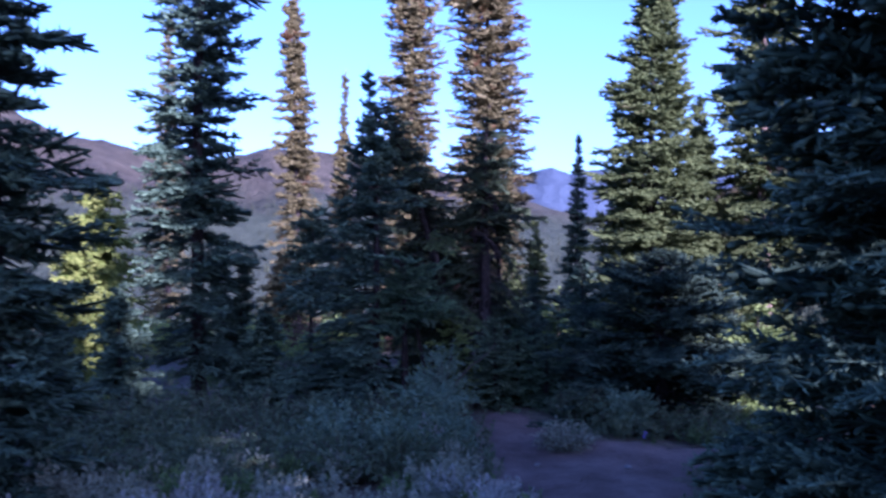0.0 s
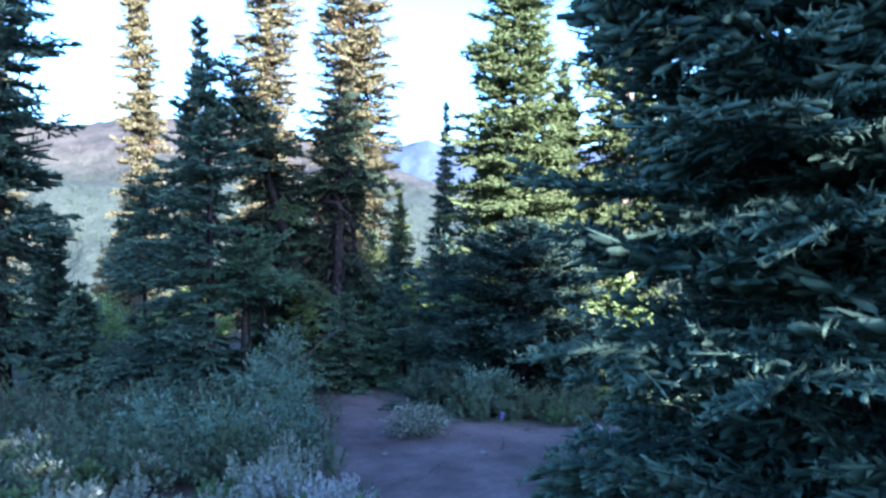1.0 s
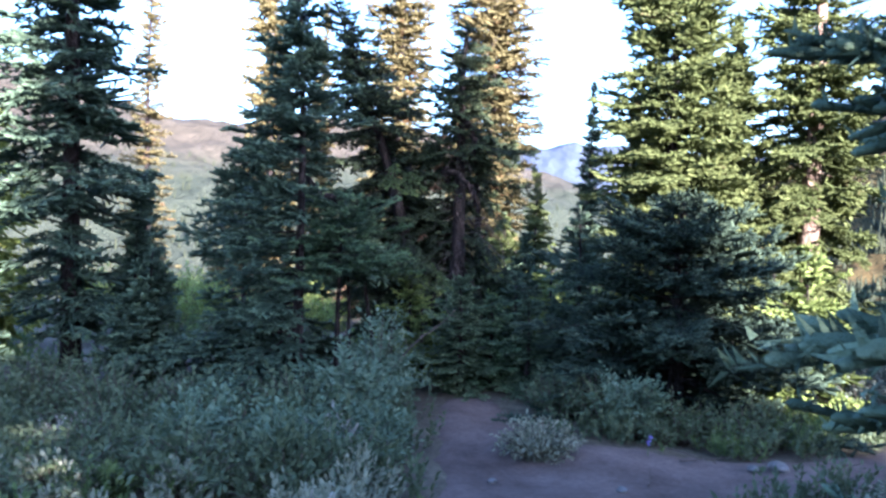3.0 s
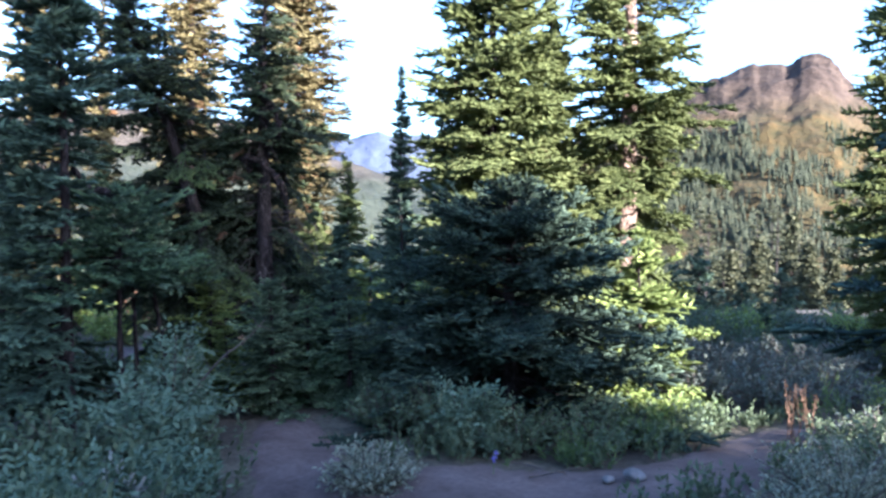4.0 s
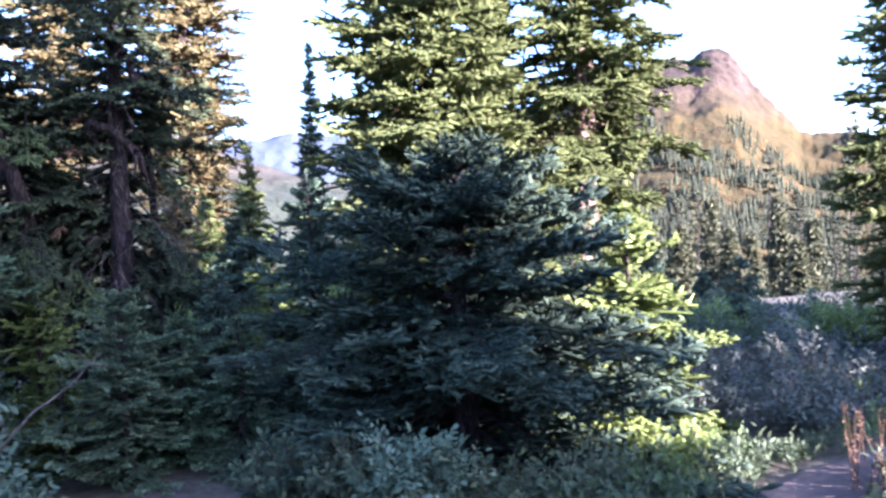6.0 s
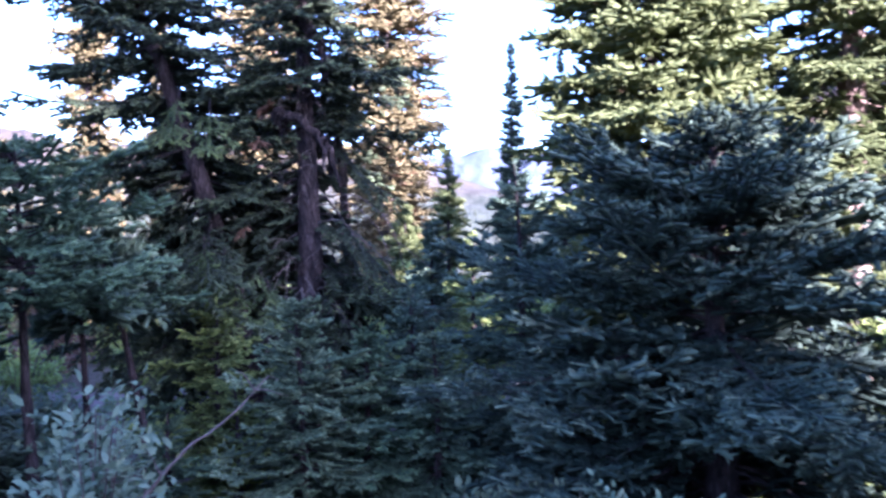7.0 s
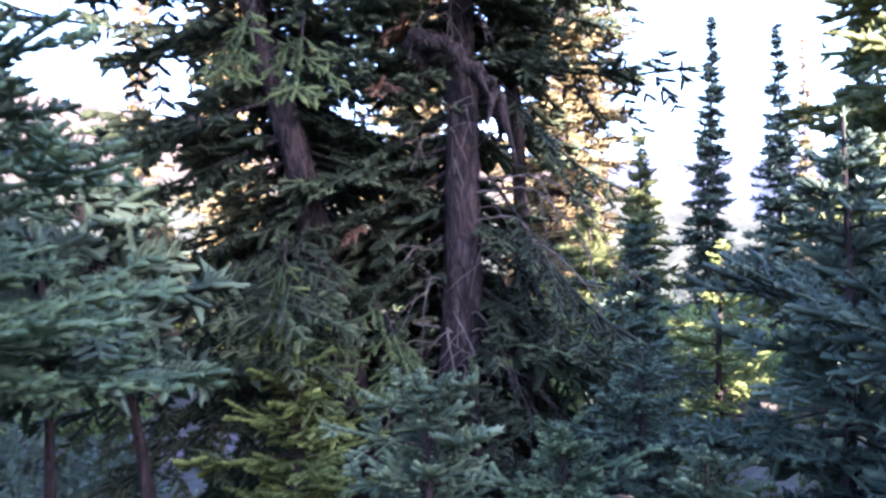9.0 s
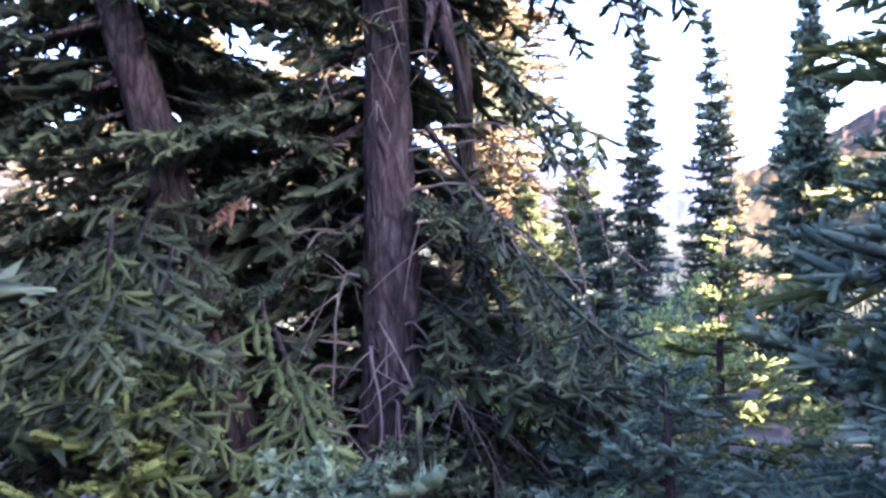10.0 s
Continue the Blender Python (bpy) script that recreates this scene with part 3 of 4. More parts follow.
conifer("low bright-tipped young fir beside the trail", 1.36, 10.97, 1.0, 0.5, M_FIR_PALE, "soft", 0.02, 0.5, 0.1, 7, seed=62, fill=5, rough=0.35)
conifer("low bushy fir at the foot of the old fir", 0.72, 11.5, 1.12, 0.54, M_FIR_OLIVE, "feather", 0.02, 0.6, 0.11, 8, fill=4, seed=63)
conifer("young shaded fir with thin bare stems below", -2.0, 12.6, 2.7, 0.8, M_FIR, "mid", 0.52, 0.7, 0.16, 8, seed=66, trunk=0.035)
conifer("low young fir beside the leaning fir, yellow-green with sunlight in its colour", 0.1, 11.42, 1.2, 0.5, M_FIR_LIT, "soft", 0.02, 0.5, 0.095, 7, seed=73, fill=5, hang=0.15, rough=0.4)
conifer("low young fir beside the leaning fir, yellow-green with sunlight in its colour", 0.26, 11.1, 0.74, 0.36, M_FIR_LIT, "soft", 0.02, 0.5, 0.095, 7, seed=74, fill=5, hang=0.15, rough=0.4)
conifer("small low fir before a yellow-green young fir", -0.02, 10.75, 0.72, 0.36, M_FIR_SOFT, "soft", 0.02, 0.5, 0.1, 7, seed=71, fill=4, rough=0.4)
conifer("low blue-green fir beside the broad fir", 1.95, 11.65, 2.0, 0.85, M_FIR, "high", 0.02, 0.75, 0.15, 7, seed=68, fill=2, fine_side=-110)
conifer("low young fir under the old fir", 1.27, 11.6, 1.25, 0.62, M_FIR, "feather", 0.02, 0.7, 0.11, 8, fill=5, seed=19)
conifer("small dark fir sapling in the shade", -3.6, 13.6, 2.4, 0.55, M_FIR, "mid", 0.02, 0.9, 0.14, 7, seed=20)
conifer("bushy young fir in the shade", -3.7, 9.5, 1.7, 0.7, M_FIR, "mid", 0.02, 0.8, 0.16, 8, seed=26)
conifer("bushy young fir in the shade", -2.15, 9.9, 1.5, 0.65, M_FIR, "mid", 0.02, 0.8, 0.16, 8, seed=27)
conifer("bushy young fir in the shade", -4.6, 9.8, 1.2, 0.7, M_FIR, "mid", 0.02, 0.8, 0.16, 8, seed=28)
conifer("small bare-topped fir sapling", -2.6, 10.7, 1.9, 0.5, M_FIR, "mid", 0.02, 0.9, 0.14, 6, seed=21)
conifer("bright yellow-green weeping cedar in sunlight", -5.0, 11.9, 3.1, 1.25, M_CEDAR, "mid", 0.02, 0.6, 0.15, 8, seed=22, hang=0.5, droop=0.5, pitch=(20, -35))



def crooked_leader(tree, points, radius, reach, seed):
    """A bent second leader that carries boughs of its own, as parts of its tree."""
    rng = np.random.default_rng(seed)
    p = np.array(points, float) - np.array(tree.location)
    t = np.linspace(0, len(p) - 1, 6 * len(p))
    q = np.stack([np.interp(t, np.arange(len(p)), p[:, c]) for c in range(3)], -1)
    for _ in range(3):
        q[1:-1] = (q[:-2] + q[1:-1] * 2 + q[2:]) / 4
    v, f = tube(q, np.linspace(radius, radius * 0.45, len(q)), 8, rng, 0.07)
    mesh_object("leader", v, f, M_BARK, tree, "crooked bent leader", smooth=True)
    nv, gv, bv, at = [], [], [], 0
    for i in range(len(q) // 2, len(q), 2):
        for k in range(5):
            ln = reach * rng.uniform(0.6, 1.1) * (1.15 - 0.5 * i / len(q))
            cl = min(CLASSES, key=lambda c: abs(math.log(c / ln)))
            b_n, _, _, b_g, b_t = bough(cl, "feather", 0.2, 0.1, int(rng.integers(4)))
            nv.append(place(b_n, q[i], rng.uniform(0, 7), radians(rng.normal(-4, 9)), ln / cl, rng.normal(0, 0.2)))
            gv.append(b_g)
            bv.append(b_t + at)
            at += len(b_n)
    crown = mesh_object("leader_foliage", np.concatenate(nv), np.concatenate(bv), M_FIR, tree, smooth=True)
    crown["kind"] = "stuff"
    leaf_data(crown, np.concatenate(gv))


crooked_leader(STUNTED, [(-0.50, 10.2, 1.40), (-0.58, 10.2, 1.45), (-0.68, 10.2, 1.44), (-0.80, 10.2, 1.60), (-0.85, 10.2, 1.78), (-0.87, 10.2, 2.0), (-0.88, 10.2, 2.45), (-0.89, 10.2, 2.7)], 0.034, 0.36, 88)

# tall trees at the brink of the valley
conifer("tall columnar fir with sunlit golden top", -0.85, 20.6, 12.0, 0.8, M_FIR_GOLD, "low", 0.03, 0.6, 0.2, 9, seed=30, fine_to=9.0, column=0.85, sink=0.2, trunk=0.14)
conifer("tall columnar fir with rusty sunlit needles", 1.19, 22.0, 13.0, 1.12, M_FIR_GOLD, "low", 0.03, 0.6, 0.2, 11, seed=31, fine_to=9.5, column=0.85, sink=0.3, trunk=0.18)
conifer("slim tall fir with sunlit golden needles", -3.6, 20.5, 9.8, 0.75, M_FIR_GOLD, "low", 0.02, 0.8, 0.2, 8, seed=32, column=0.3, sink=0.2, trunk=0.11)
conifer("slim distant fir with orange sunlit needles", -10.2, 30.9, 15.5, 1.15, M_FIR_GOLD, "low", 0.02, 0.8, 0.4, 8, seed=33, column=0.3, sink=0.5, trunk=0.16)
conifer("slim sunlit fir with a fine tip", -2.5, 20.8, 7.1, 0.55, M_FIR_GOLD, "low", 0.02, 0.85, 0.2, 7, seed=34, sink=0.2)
conifer("thin spire-like fir with sparse tiers", 3.78, 23.3, 6.85, 0.82, M_FIR_BLUE, "mid", 0.02, 0.85, 0.25, 9, fill=6, inner=(0.4, 0.8), seed=35, sink=0.2)
conifer("thin spire-like fir with sparse tiers", 4.66, 22.3, 6.2, 0.82, M_FIR_BLUE, "mid", 0.02, 0.85, 0.25, 9, fill=6, inner=(0.4, 0.8), seed=36, sink=0.2)
conifer("thin spire-like fir with sparse tiers", 5.08, 20.0, 4.8, 0.82, M_FIR_BLUE, "mid", 0.02, 0.85, 0.24, 9, fill=6, inner=(0.4, 0.8), seed=37, sink=0.2)
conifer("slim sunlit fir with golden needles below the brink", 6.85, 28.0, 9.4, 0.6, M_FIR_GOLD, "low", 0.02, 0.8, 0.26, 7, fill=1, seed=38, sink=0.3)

# added unseen trees behind and beside the walk, keeping off the morning sun
SHADE = [(-6.0, 9.0), (-4.5, 9.0), (-3.0, 9.0), (-1.5, 9.0), (-0.6, 9.3), (0.2, 9.8), (0.9, 9.2), (1.5, 8.6), (2.0, 7.2), (3.8, 10.8), (4.5, 10.6), (4.95, 10.2), (5.4, 9.8), (7.0, 9.0), (7.45, 8.1), (7.62, 6.7), (7.75, 6.2), (10.1, 5.0), (10.8, 5.3), (12.4, 5.6), (13.2, 6.0), (14.0, 6.0), (14.8, 6.0), (15.6, 6.0)]
for k, (p, h) in enumerate(SHADE):
    q = 10 + 1.5 * (k % 2)
    conifer("tall dense fir added unseen behind the trail for shade", 0.82 * p + 0.57 * q, 0.57 * p - 0.82 * q, h, 1.25, M_FIR, "far", 0.02, 0.6, 0.36, 11, fill=4, seed=50 + k, column=0.3, group="firs behind the trail")
# Unseen fir, bare below its crown so that a gap of sun stays open.
conifer("tall fir added unseen behind the trail, its high crown leaving a sun gap", 0.82 * 6.4 + 0.57 * 10, 0.57 * 6.4 - 0.82 * 10, 12.6, 1.35, M_FIR, "far", 0.67, 0.6, 0.3, 11, fill=4, seed=149, column=0.4, group="firs behind the trail")
# Unseen firs added to shade the spire-like firs at the brink.
for k, (p, q) in enumerate([(15.5, 3.5), (16.3, 4.5), (17.1, 3.5)]):
    conifer("tall dense fir added unseen beyond the side trail for shade", 0.82 * p + 0.57 * q, 0.57 * p - 0.82 * q, 13.5, 1.7, M_FIR, "far", 0.02, 0.5, 0.36, 12, fill=5, seed=170 + k, column=0.4, group="firs behind the trail")
for k, p in enumerate((-5.2, -3.7, -2.2, -1.0, 0.3, 1.1)):
    conifer("tall dense fir added unseen behind the trail for shade", 0.82 * p + 0.57 * 14, 0.57 * p - 0.82 * 14, 9.6, 1.3, M_FIR, "far", 0.02, 0.6, 0.36, 11, fill=4, seed=150 + k, column=0.3, group="firs behind the trail")


# ---- far country ----
def treeline(name, wood_a, wood_b, bare_a, bare_b, low, high, scale=0.004, fine=0.02, depth=30.0):
    """Woods up to an uneven treeline, bare slopes above it."""
    m, n, l, b = material(name, 0.95, 0.1)
    t = noise_tex(n, l, scale, 6, 0.65)
    c = n.new("ShaderNodeTexCoord")
    sep = n.new("ShaderNodeSeparateXYZ")
    l.new(c.outputs["Object"], sep.inputs[0])
    wob = n.new("ShaderNodeMath")
    wob.operation = "MULTIPLY_ADD"
    wob.inputs[1].default_value = -(high - low) * 2.2
    l.new(t.outputs[0], wob.inputs[0])
    l.new(sep.outputs["Z"], wob.inputs[2])
    mr = n.new("ShaderNodeMapRange")
    mr.inputs["From Min"].default_value, mr.inputs["From Max"].default_value = low - (high - low) * 1.1, high - (high - low) * 1.1
    l.new(wob.outputs[0], mr.inputs["Value"])
    t2 = noise_tex(n, l, fine, 6, 0.75)
    t2r = ramp(n, [(0.36, (0, 0, 0)), (0.64, (1, 1, 1))])
    l.new(t2.outputs[0], t2r.inputs[0])
    wood = mixed(n, l, wood_a, wood_b, t2r.outputs[0])
    bare = mixed(n, l, bare_a, bare_b, t2r.outputs[0])
    l.new(mixed(n, l, wood, bare, mr.outputs[0]), b.inputs["Base Color"])
    bp = n.new("ShaderNodeBump")
    bp.inputs["Strength"].default_value, bp.inputs["Distance"].default_value = 0.9, depth
    l.new(t2.outputs[0], bp.inputs["Height"])
    l.new(bp.outputs[0], b.inputs["Normal"])
    return m


M_CRAG = treeline("brown_mountain_rock", (0.034, 0.033, 0.014), (0.074, 0.048, 0.017), (0.025, 0.018, 0.0135), (0.076, 0.055, 0.039), 62.0, 112.0, 0.012, 0.05, 9.0)
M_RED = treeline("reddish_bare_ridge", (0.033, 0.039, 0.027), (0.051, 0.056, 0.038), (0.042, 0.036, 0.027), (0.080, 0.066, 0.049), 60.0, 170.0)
# Far ridge: the blue of distance haze is put into the base colour.
M_RIDGE_HAZE = rough_surface("far_ridge_haze_blue", [(0.3, (0.042, 0.052, 0.076)), (0.7, (0.06, 0.072, 0.10))], 0.003, 0.5, 0.02, 0.95, None, distance=40.0)


def mountain(name, label, az_rows, near, crest, base, mat, amp, seed, rows=60, cols=150, steep=1.25):
    """A mountain side: foot at near, crest line at crest metres, its height over the horizon by azimuth in degrees."""
    rng = np.random.default_rng(seed)
    prof = np.array(az_rows, float)
    azs = np.linspace(prof[0, 0], prof[-1, 0], cols)
    top = np.tan(np.radians(np.interp(azs, prof[:, 0], prof[:, 1]))) * crest
    jag = np.array([noise.fractal(Vector((a * 1.9, seed * 7.1, 0)), 0.7, 2.1, 5) for a in azs])
    wide = max(5, cols // 14)
    soft = np.convolve(np.pad(top, wide, mode="edge"), np.ones(2 * wide + 1) / (2 * wide + 1), "valid")
    v = np.zeros((rows, cols, 3))
    for i in range(rows):
        t = i / (rows - 1) * 1.35
        up = 1 - abs(1 - t) if t > 1 else t
        r = near + (crest - near) * t
        shape = up**steep if t <= 1 else 1 - (t - 1) * 1.4
        for j in range(cols):
            a = radians(azs[j])
            x, y = r * math.sin(a), r * math.cos(a)
            f = noise.ridged_multi_fractal(Vector((x / (amp * 4.5), y / (amp * 4.5), seed)), 0.9, 2.1, 5, 1.0, 2.0) - 1.0
            fade = max(0.0, min(1.0, t * 4)) * (0.35 + 0.65 * min(1, abs(1 - t) * 9))
            v[i, j] = (x, y, base + (soft[j] + (top[j] - soft[j]) * smooth(up, 0.5, 1.0) - base) * shape + f * amp * fade * 0.5 + jag[j] * crest * 0.0025 * smooth(up, 0.8, 1.0))
    k, q = np.meshgrid(np.arange(rows - 1), np.arange(cols - 1), indexing="ij")
    f = np.stack([k * cols + q, k * cols + q + 1, (k + 1) * cols + q + 1, (k + 1) * cols + q], -1).reshape(-1, 4)
    tagged(mesh_object(name, v.reshape(-1, 3), f, mat, smooth=True), label, "mountain", kind="structure")
    return v


peak = mountain("mountain_peak", "rocky brown mountain with orange autumn slopes", [(18, 4.0), (24, 6.5), (28.3, 8.8), (30.8, 9.45), (32.6, 9.7), (34.0, 9.68), (34.5, 9.6), (34.9, 9.8), (35.3, 10.08), (35.8, 10.25), (36.4, 10.2), (37.0, 9.8), (37.4, 9.4), (38.0, 8.4), (38.6, 7.5), (39.3, 6.65), (39.8, 6.1), (40.4, 5.6), (41.2, 4.6), (43, 4.2), (50, 4.6), (60, 5.0), (75, 4.0)], 330, 900, -60, M_CRAG, 22, 3, 110, 420, 1.5)
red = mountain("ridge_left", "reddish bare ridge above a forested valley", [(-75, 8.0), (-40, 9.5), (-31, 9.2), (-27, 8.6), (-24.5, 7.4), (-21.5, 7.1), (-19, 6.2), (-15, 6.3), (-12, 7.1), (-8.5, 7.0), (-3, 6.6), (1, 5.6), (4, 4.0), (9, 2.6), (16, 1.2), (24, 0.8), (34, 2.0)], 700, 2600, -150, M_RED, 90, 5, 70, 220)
mountain("ridge_far", "distant mountain ridge, its colour blued for haze", [(-8, 4.5), (-2, 5.2), (3, 5.4), (6, 5.4), (7.8, 5.9), (9, 5.4), (11, 5.6), (14, 5.0), (18, 5.4), (26, 4.6), (34, 3.5)], 3000, 4300, -200, M_RIDGE_HAZE, 120, 7, 40, 160)


def cone_tree(rng, h):
    """A small ragged conifer for a far wood: four stacked skirts."""
    pieces = []
    for k in range(3):
        z0, z1 = h * (0.05 + 0.27 * k), h * min(1, 0.46 + 0.27 * k)
        r = h * 0.15 * (1 - 0.27 * k)
        a = np.linspace(0, 2 * np.pi, 5, endpoint=False) + rng.uniform(0, 1)
        ring = np.stack([np.cos(a) * r * rng.uniform(0.7, 1.2, 5), np.sin(a) * r * rng.uniform(0.7, 1.2, 5), np.full(5, z0) + rng.uniform(-0.04, 0.04, 5) * h], -1)
        v = np.concatenate([ring, [[0, 0, z1]]])
        f = np.array([[i, (i + 1) % 5, 5] for i in range(5)])
        pieces.append((v, f))
    return joined(pieces)


def far_wood(name, label, surface, count, rows, cols, height, seed):
    rng = np.random.default_rng(seed)
    kinds = [cone_tree(rng, 1.0) for _ in range(8)]
    pieces = []
    while len(pieces) < count:
        i, j = int(rng.integers(*rows)), int(rng.integers(*cols))
        p = surface[i, j] + rng.normal(0, 3, 3) * (1, 1, 0)
        if 1.7 * noise.noise(Vector((p[0] / 55, p[1] / 55, seed))) + 0.35 * (1 - i / rows[1]) < rng.uniform(-0.35, 0.3):
            continue
        v, f = kinds[int(rng.integers(8))]
        h = height * rng.uniform(0.55, 1.3)
        pieces.append((v * h + p - (0, 0, 0.04 * h), f))
    v, f = joined(pieces)
    tagged(mesh_object(name, v, f, M_FAR), label, "forest", kind="stuff")


far_wood("far_woods", "dark conifer forest scattered over the mountain side", peak, 5600, (2, 60), (40, 190), 9.0, 4)
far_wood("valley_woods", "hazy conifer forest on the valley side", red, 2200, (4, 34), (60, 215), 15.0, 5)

# conifers between the clearing and the mountains
rng = np.random.default_rng(12)
protos = []
for k in range(5):
    protos.append(conifer("sunlit narrow conifer on the slope below", 40 + 6 * k, 62 - 2 * k, 17 + 2.5 * k, 1.9 + 0.2 * k, M_FAR, "far", 0.02, 0.85, 1.5, 6, fill=0, seed=70 + k, group="conifers on the slope", column=0.2, name="slope_conifer"))
for k in range(46):
    a, d = (rng.uniform(27, 44), rng.uniform(42, 120)) if k < 32 else (rng.uniform(-34, -9), rng.uniform(32, 90))
    top = 1.2 + d * math.tan(radians(rng.uniform(-2.2, 1.8) if k < 32 else rng.uniform(-3.5, 1.0)))
    x, y = d * math.sin(radians(a)), d * math.cos(radians(a))
    src = protos[int(rng.integers(5))]
    size = max(4.0, top - gz(x, y))
    sc = size / (17 + 2.5 * protos.index(src))
    c = copy_thing(src, pose(x, y, gz(x, y) - 0.1, 0, 0, rng.uniform(0, 360)))
    c.scale = (sc ** 0.7, sc ** 0.7, sc)

dark_conifer = None
for k, (x, y, top) in enumerate([(29.6, 51.2, -0.9), (27.2, 44.5, 0.1), (35.5, 53.3, 1.7), (31.7, 46.2, -0.2), (36.3, 50.2, -0.7), (40.2, 52.3, 1.8), (33.2, 42.4, -0.9), (37.1, 45.7, 0.2), (31.4, 56.0, -1.7), (37.9, 58.9, -1.6)]):
    size = top - gz(x, y) + 0.2
    if dark_conifer is None:
        dark_conifer = conifer("tall narrow dark conifer on the slope below the clearing", x, y, size, 1.5, M_FAR, "far", 0.02, 0.8, 0.42, 9, fill=3, seed=90, group="dark conifers on the slope", column=0.25, name="slope_conifer")
        first = size
    else:
        c = copy_thing(dark_conifer, pose(x, y, gz(x, y) - 0.1, 0, 0, 47 * k))
        c.scale = (0.9 + 0.08 * (k % 3), 0.9 + 0.08 * (k % 3), size / first)

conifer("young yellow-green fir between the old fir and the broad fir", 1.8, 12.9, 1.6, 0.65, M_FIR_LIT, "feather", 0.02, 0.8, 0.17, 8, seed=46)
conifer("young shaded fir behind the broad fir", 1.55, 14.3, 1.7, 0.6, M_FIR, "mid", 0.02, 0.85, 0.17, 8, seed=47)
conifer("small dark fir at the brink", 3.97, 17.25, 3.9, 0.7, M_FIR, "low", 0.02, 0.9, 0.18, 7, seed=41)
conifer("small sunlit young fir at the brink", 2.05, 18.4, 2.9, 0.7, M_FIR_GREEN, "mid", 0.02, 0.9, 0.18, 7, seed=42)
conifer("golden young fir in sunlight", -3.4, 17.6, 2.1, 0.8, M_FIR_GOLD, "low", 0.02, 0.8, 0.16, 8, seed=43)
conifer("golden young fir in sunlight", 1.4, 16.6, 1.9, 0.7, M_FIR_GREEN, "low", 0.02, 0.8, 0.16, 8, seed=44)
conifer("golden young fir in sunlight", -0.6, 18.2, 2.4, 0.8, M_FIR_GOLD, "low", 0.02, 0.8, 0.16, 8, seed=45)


# ---- shrubs and low plants ----
def leaves(P, D, size, rng, ratio=0.45):
    """Folded diamond leaves at P, pointing along D."""
    D = D / (np.linalg.norm(D, axis=1)[:, None] + 1e-9)
    side = np.cross(D, rng.normal(0, 1, D.shape) * 0.5 + np.array([0, 0, 1.0]))
    side /= np.linalg.norm(side, axis=1)[:, None] + 1e-9
    up = np.cross(side, D)
    L = (size * rng.uniform(0.6, 1.3, len(P)))[:, None]
    mid = P + D * L * 0.45 - up * L * 0.08
    v = np.stack([P, mid + side * L * ratio * 0.5 + up * L * 0.12, P + D * L, mid - side * L * ratio * 0.5 + up * L * 0.12], 1).reshape(-1, 3)
    k = np.arange(len(P)) * 4
    f = np.stack([np.stack([k, k + 1, k + 2], -1), np.stack([k, k + 2, k + 3], -1)], 1).reshape(-1, 3)
    return v, f


def oval_leaves(P, D, size, rng, ratio=0.5):
    """Cupped oval leaves at P, pointing along D: four triangles each."""
    D = D / (np.linalg.norm(D, axis=1)[:, None] + 1e-9)
    side = np.cross(D, rng.normal(0, 0.6, D.shape) + np.array([0, 0, 1.0]))
    side /= np.linalg.norm(side, axis=1)[:, None] + 1e-9
    up = np.cross(side, D)
    L = (size * rng.uniform(0.65, 1.3, len(P)))[:, None]
    w = L * ratio * 0.5
    low, high = P + D * L * 0.35 + up * L * 0.07, P + D * L * 0.72 + up * L * 0.05
    v = np.stack([P, low - side * w, low + side * w, high - side * w * 0.8, high + side * w * 0.8, P + D * L - up * L * 0.06], 1).reshape(-1, 3)
    k = np.arange(len(P))[:, None, None] * 6
    f = (k + np.array([[0, 2, 1], [1, 2, 4], [1, 4, 3], [3, 4, 5]])[None]).reshape(-1, 3)
    return v, f


def shrub(label, x, y, height, radius, mat, leaf=0.04, stems=40, per=26, seed=1, name="shrub", ratio=0.45, stem_mat=None, group=""):
    """A bush of curved stems that carry leaves along their outer two thirds."""
    rng = np.random.default_rng(seed)
    root = tagged(new(name), label, "shrub", group)
    root.location = (x, y, gz(x, y) - 0.02)
    wood, P, D = [], [], []
    for _ in range(stems):
        a, r = rng.uniform(0, 2 * np.pi), radius * math.sqrt(rng.uniform(0.02, 1))
        h = height * rng.uniform(0.55, 1.05) * (1 - 0.45 * (r / radius) ** 2)
        u = np.linspace(0, 1, 5)
        out = np.array([math.cos(a), math.sin(a)])
        w = np.stack([out[0] * r * (0.25 + 0.75 * u**1.4), out[1] * r * (0.25 + 0.75 * u**1.4), h * u**0.85], -1) + rng.normal(0, 0.015, (5, 3)) * u[:, None]
        wood.append(tube(w, 0.005 * (1 - 0.75 * u) + 0.0012, 3))
        t = rng.uniform(0.25, 1.02, per)
        p = np.stack([np.interp(t, u, w[:, c]) for c in range(3)], -1)
        d = rng.normal(0, 1, (per, 3)) + np.array([out[0] * 0.5, out[1] * 0.5, 0.35])
        d /= np.linalg.norm(d, axis=1)[:, None]
        P.append(p + d * leaf * rng.uniform(0, 1.1, (per, 1)))
        D.append(d)
    P, D = np.concatenate(P), np.concatenate(D)
    if mat is M_LEAF_PALE:
        # feathered leaves: pairs of leaflets along a short stalk
        side = np.cross(D, rng.normal(0, 0.4, D.shape) + np.array([0, 0, 1.0]))
        side /= np.linalg.norm(side, axis=1)[:, None]
        at = [(P + D * leaf * 0.75 * k, 0.55 * D + s * side) for k in range(4) for s in (-1, 1)] + [(P + D * leaf * 3.2, D)]
        P, D = np.concatenate([a for a, b in at]), np.concatenate([b for a, b in at])
    v, f = oval_leaves(P, D, leaf, rng, 0.42 if mat is M_LEAF_PALE else ratio)
    mesh_object("leaves", v, f, mat, root)["kind"] = "stuff"
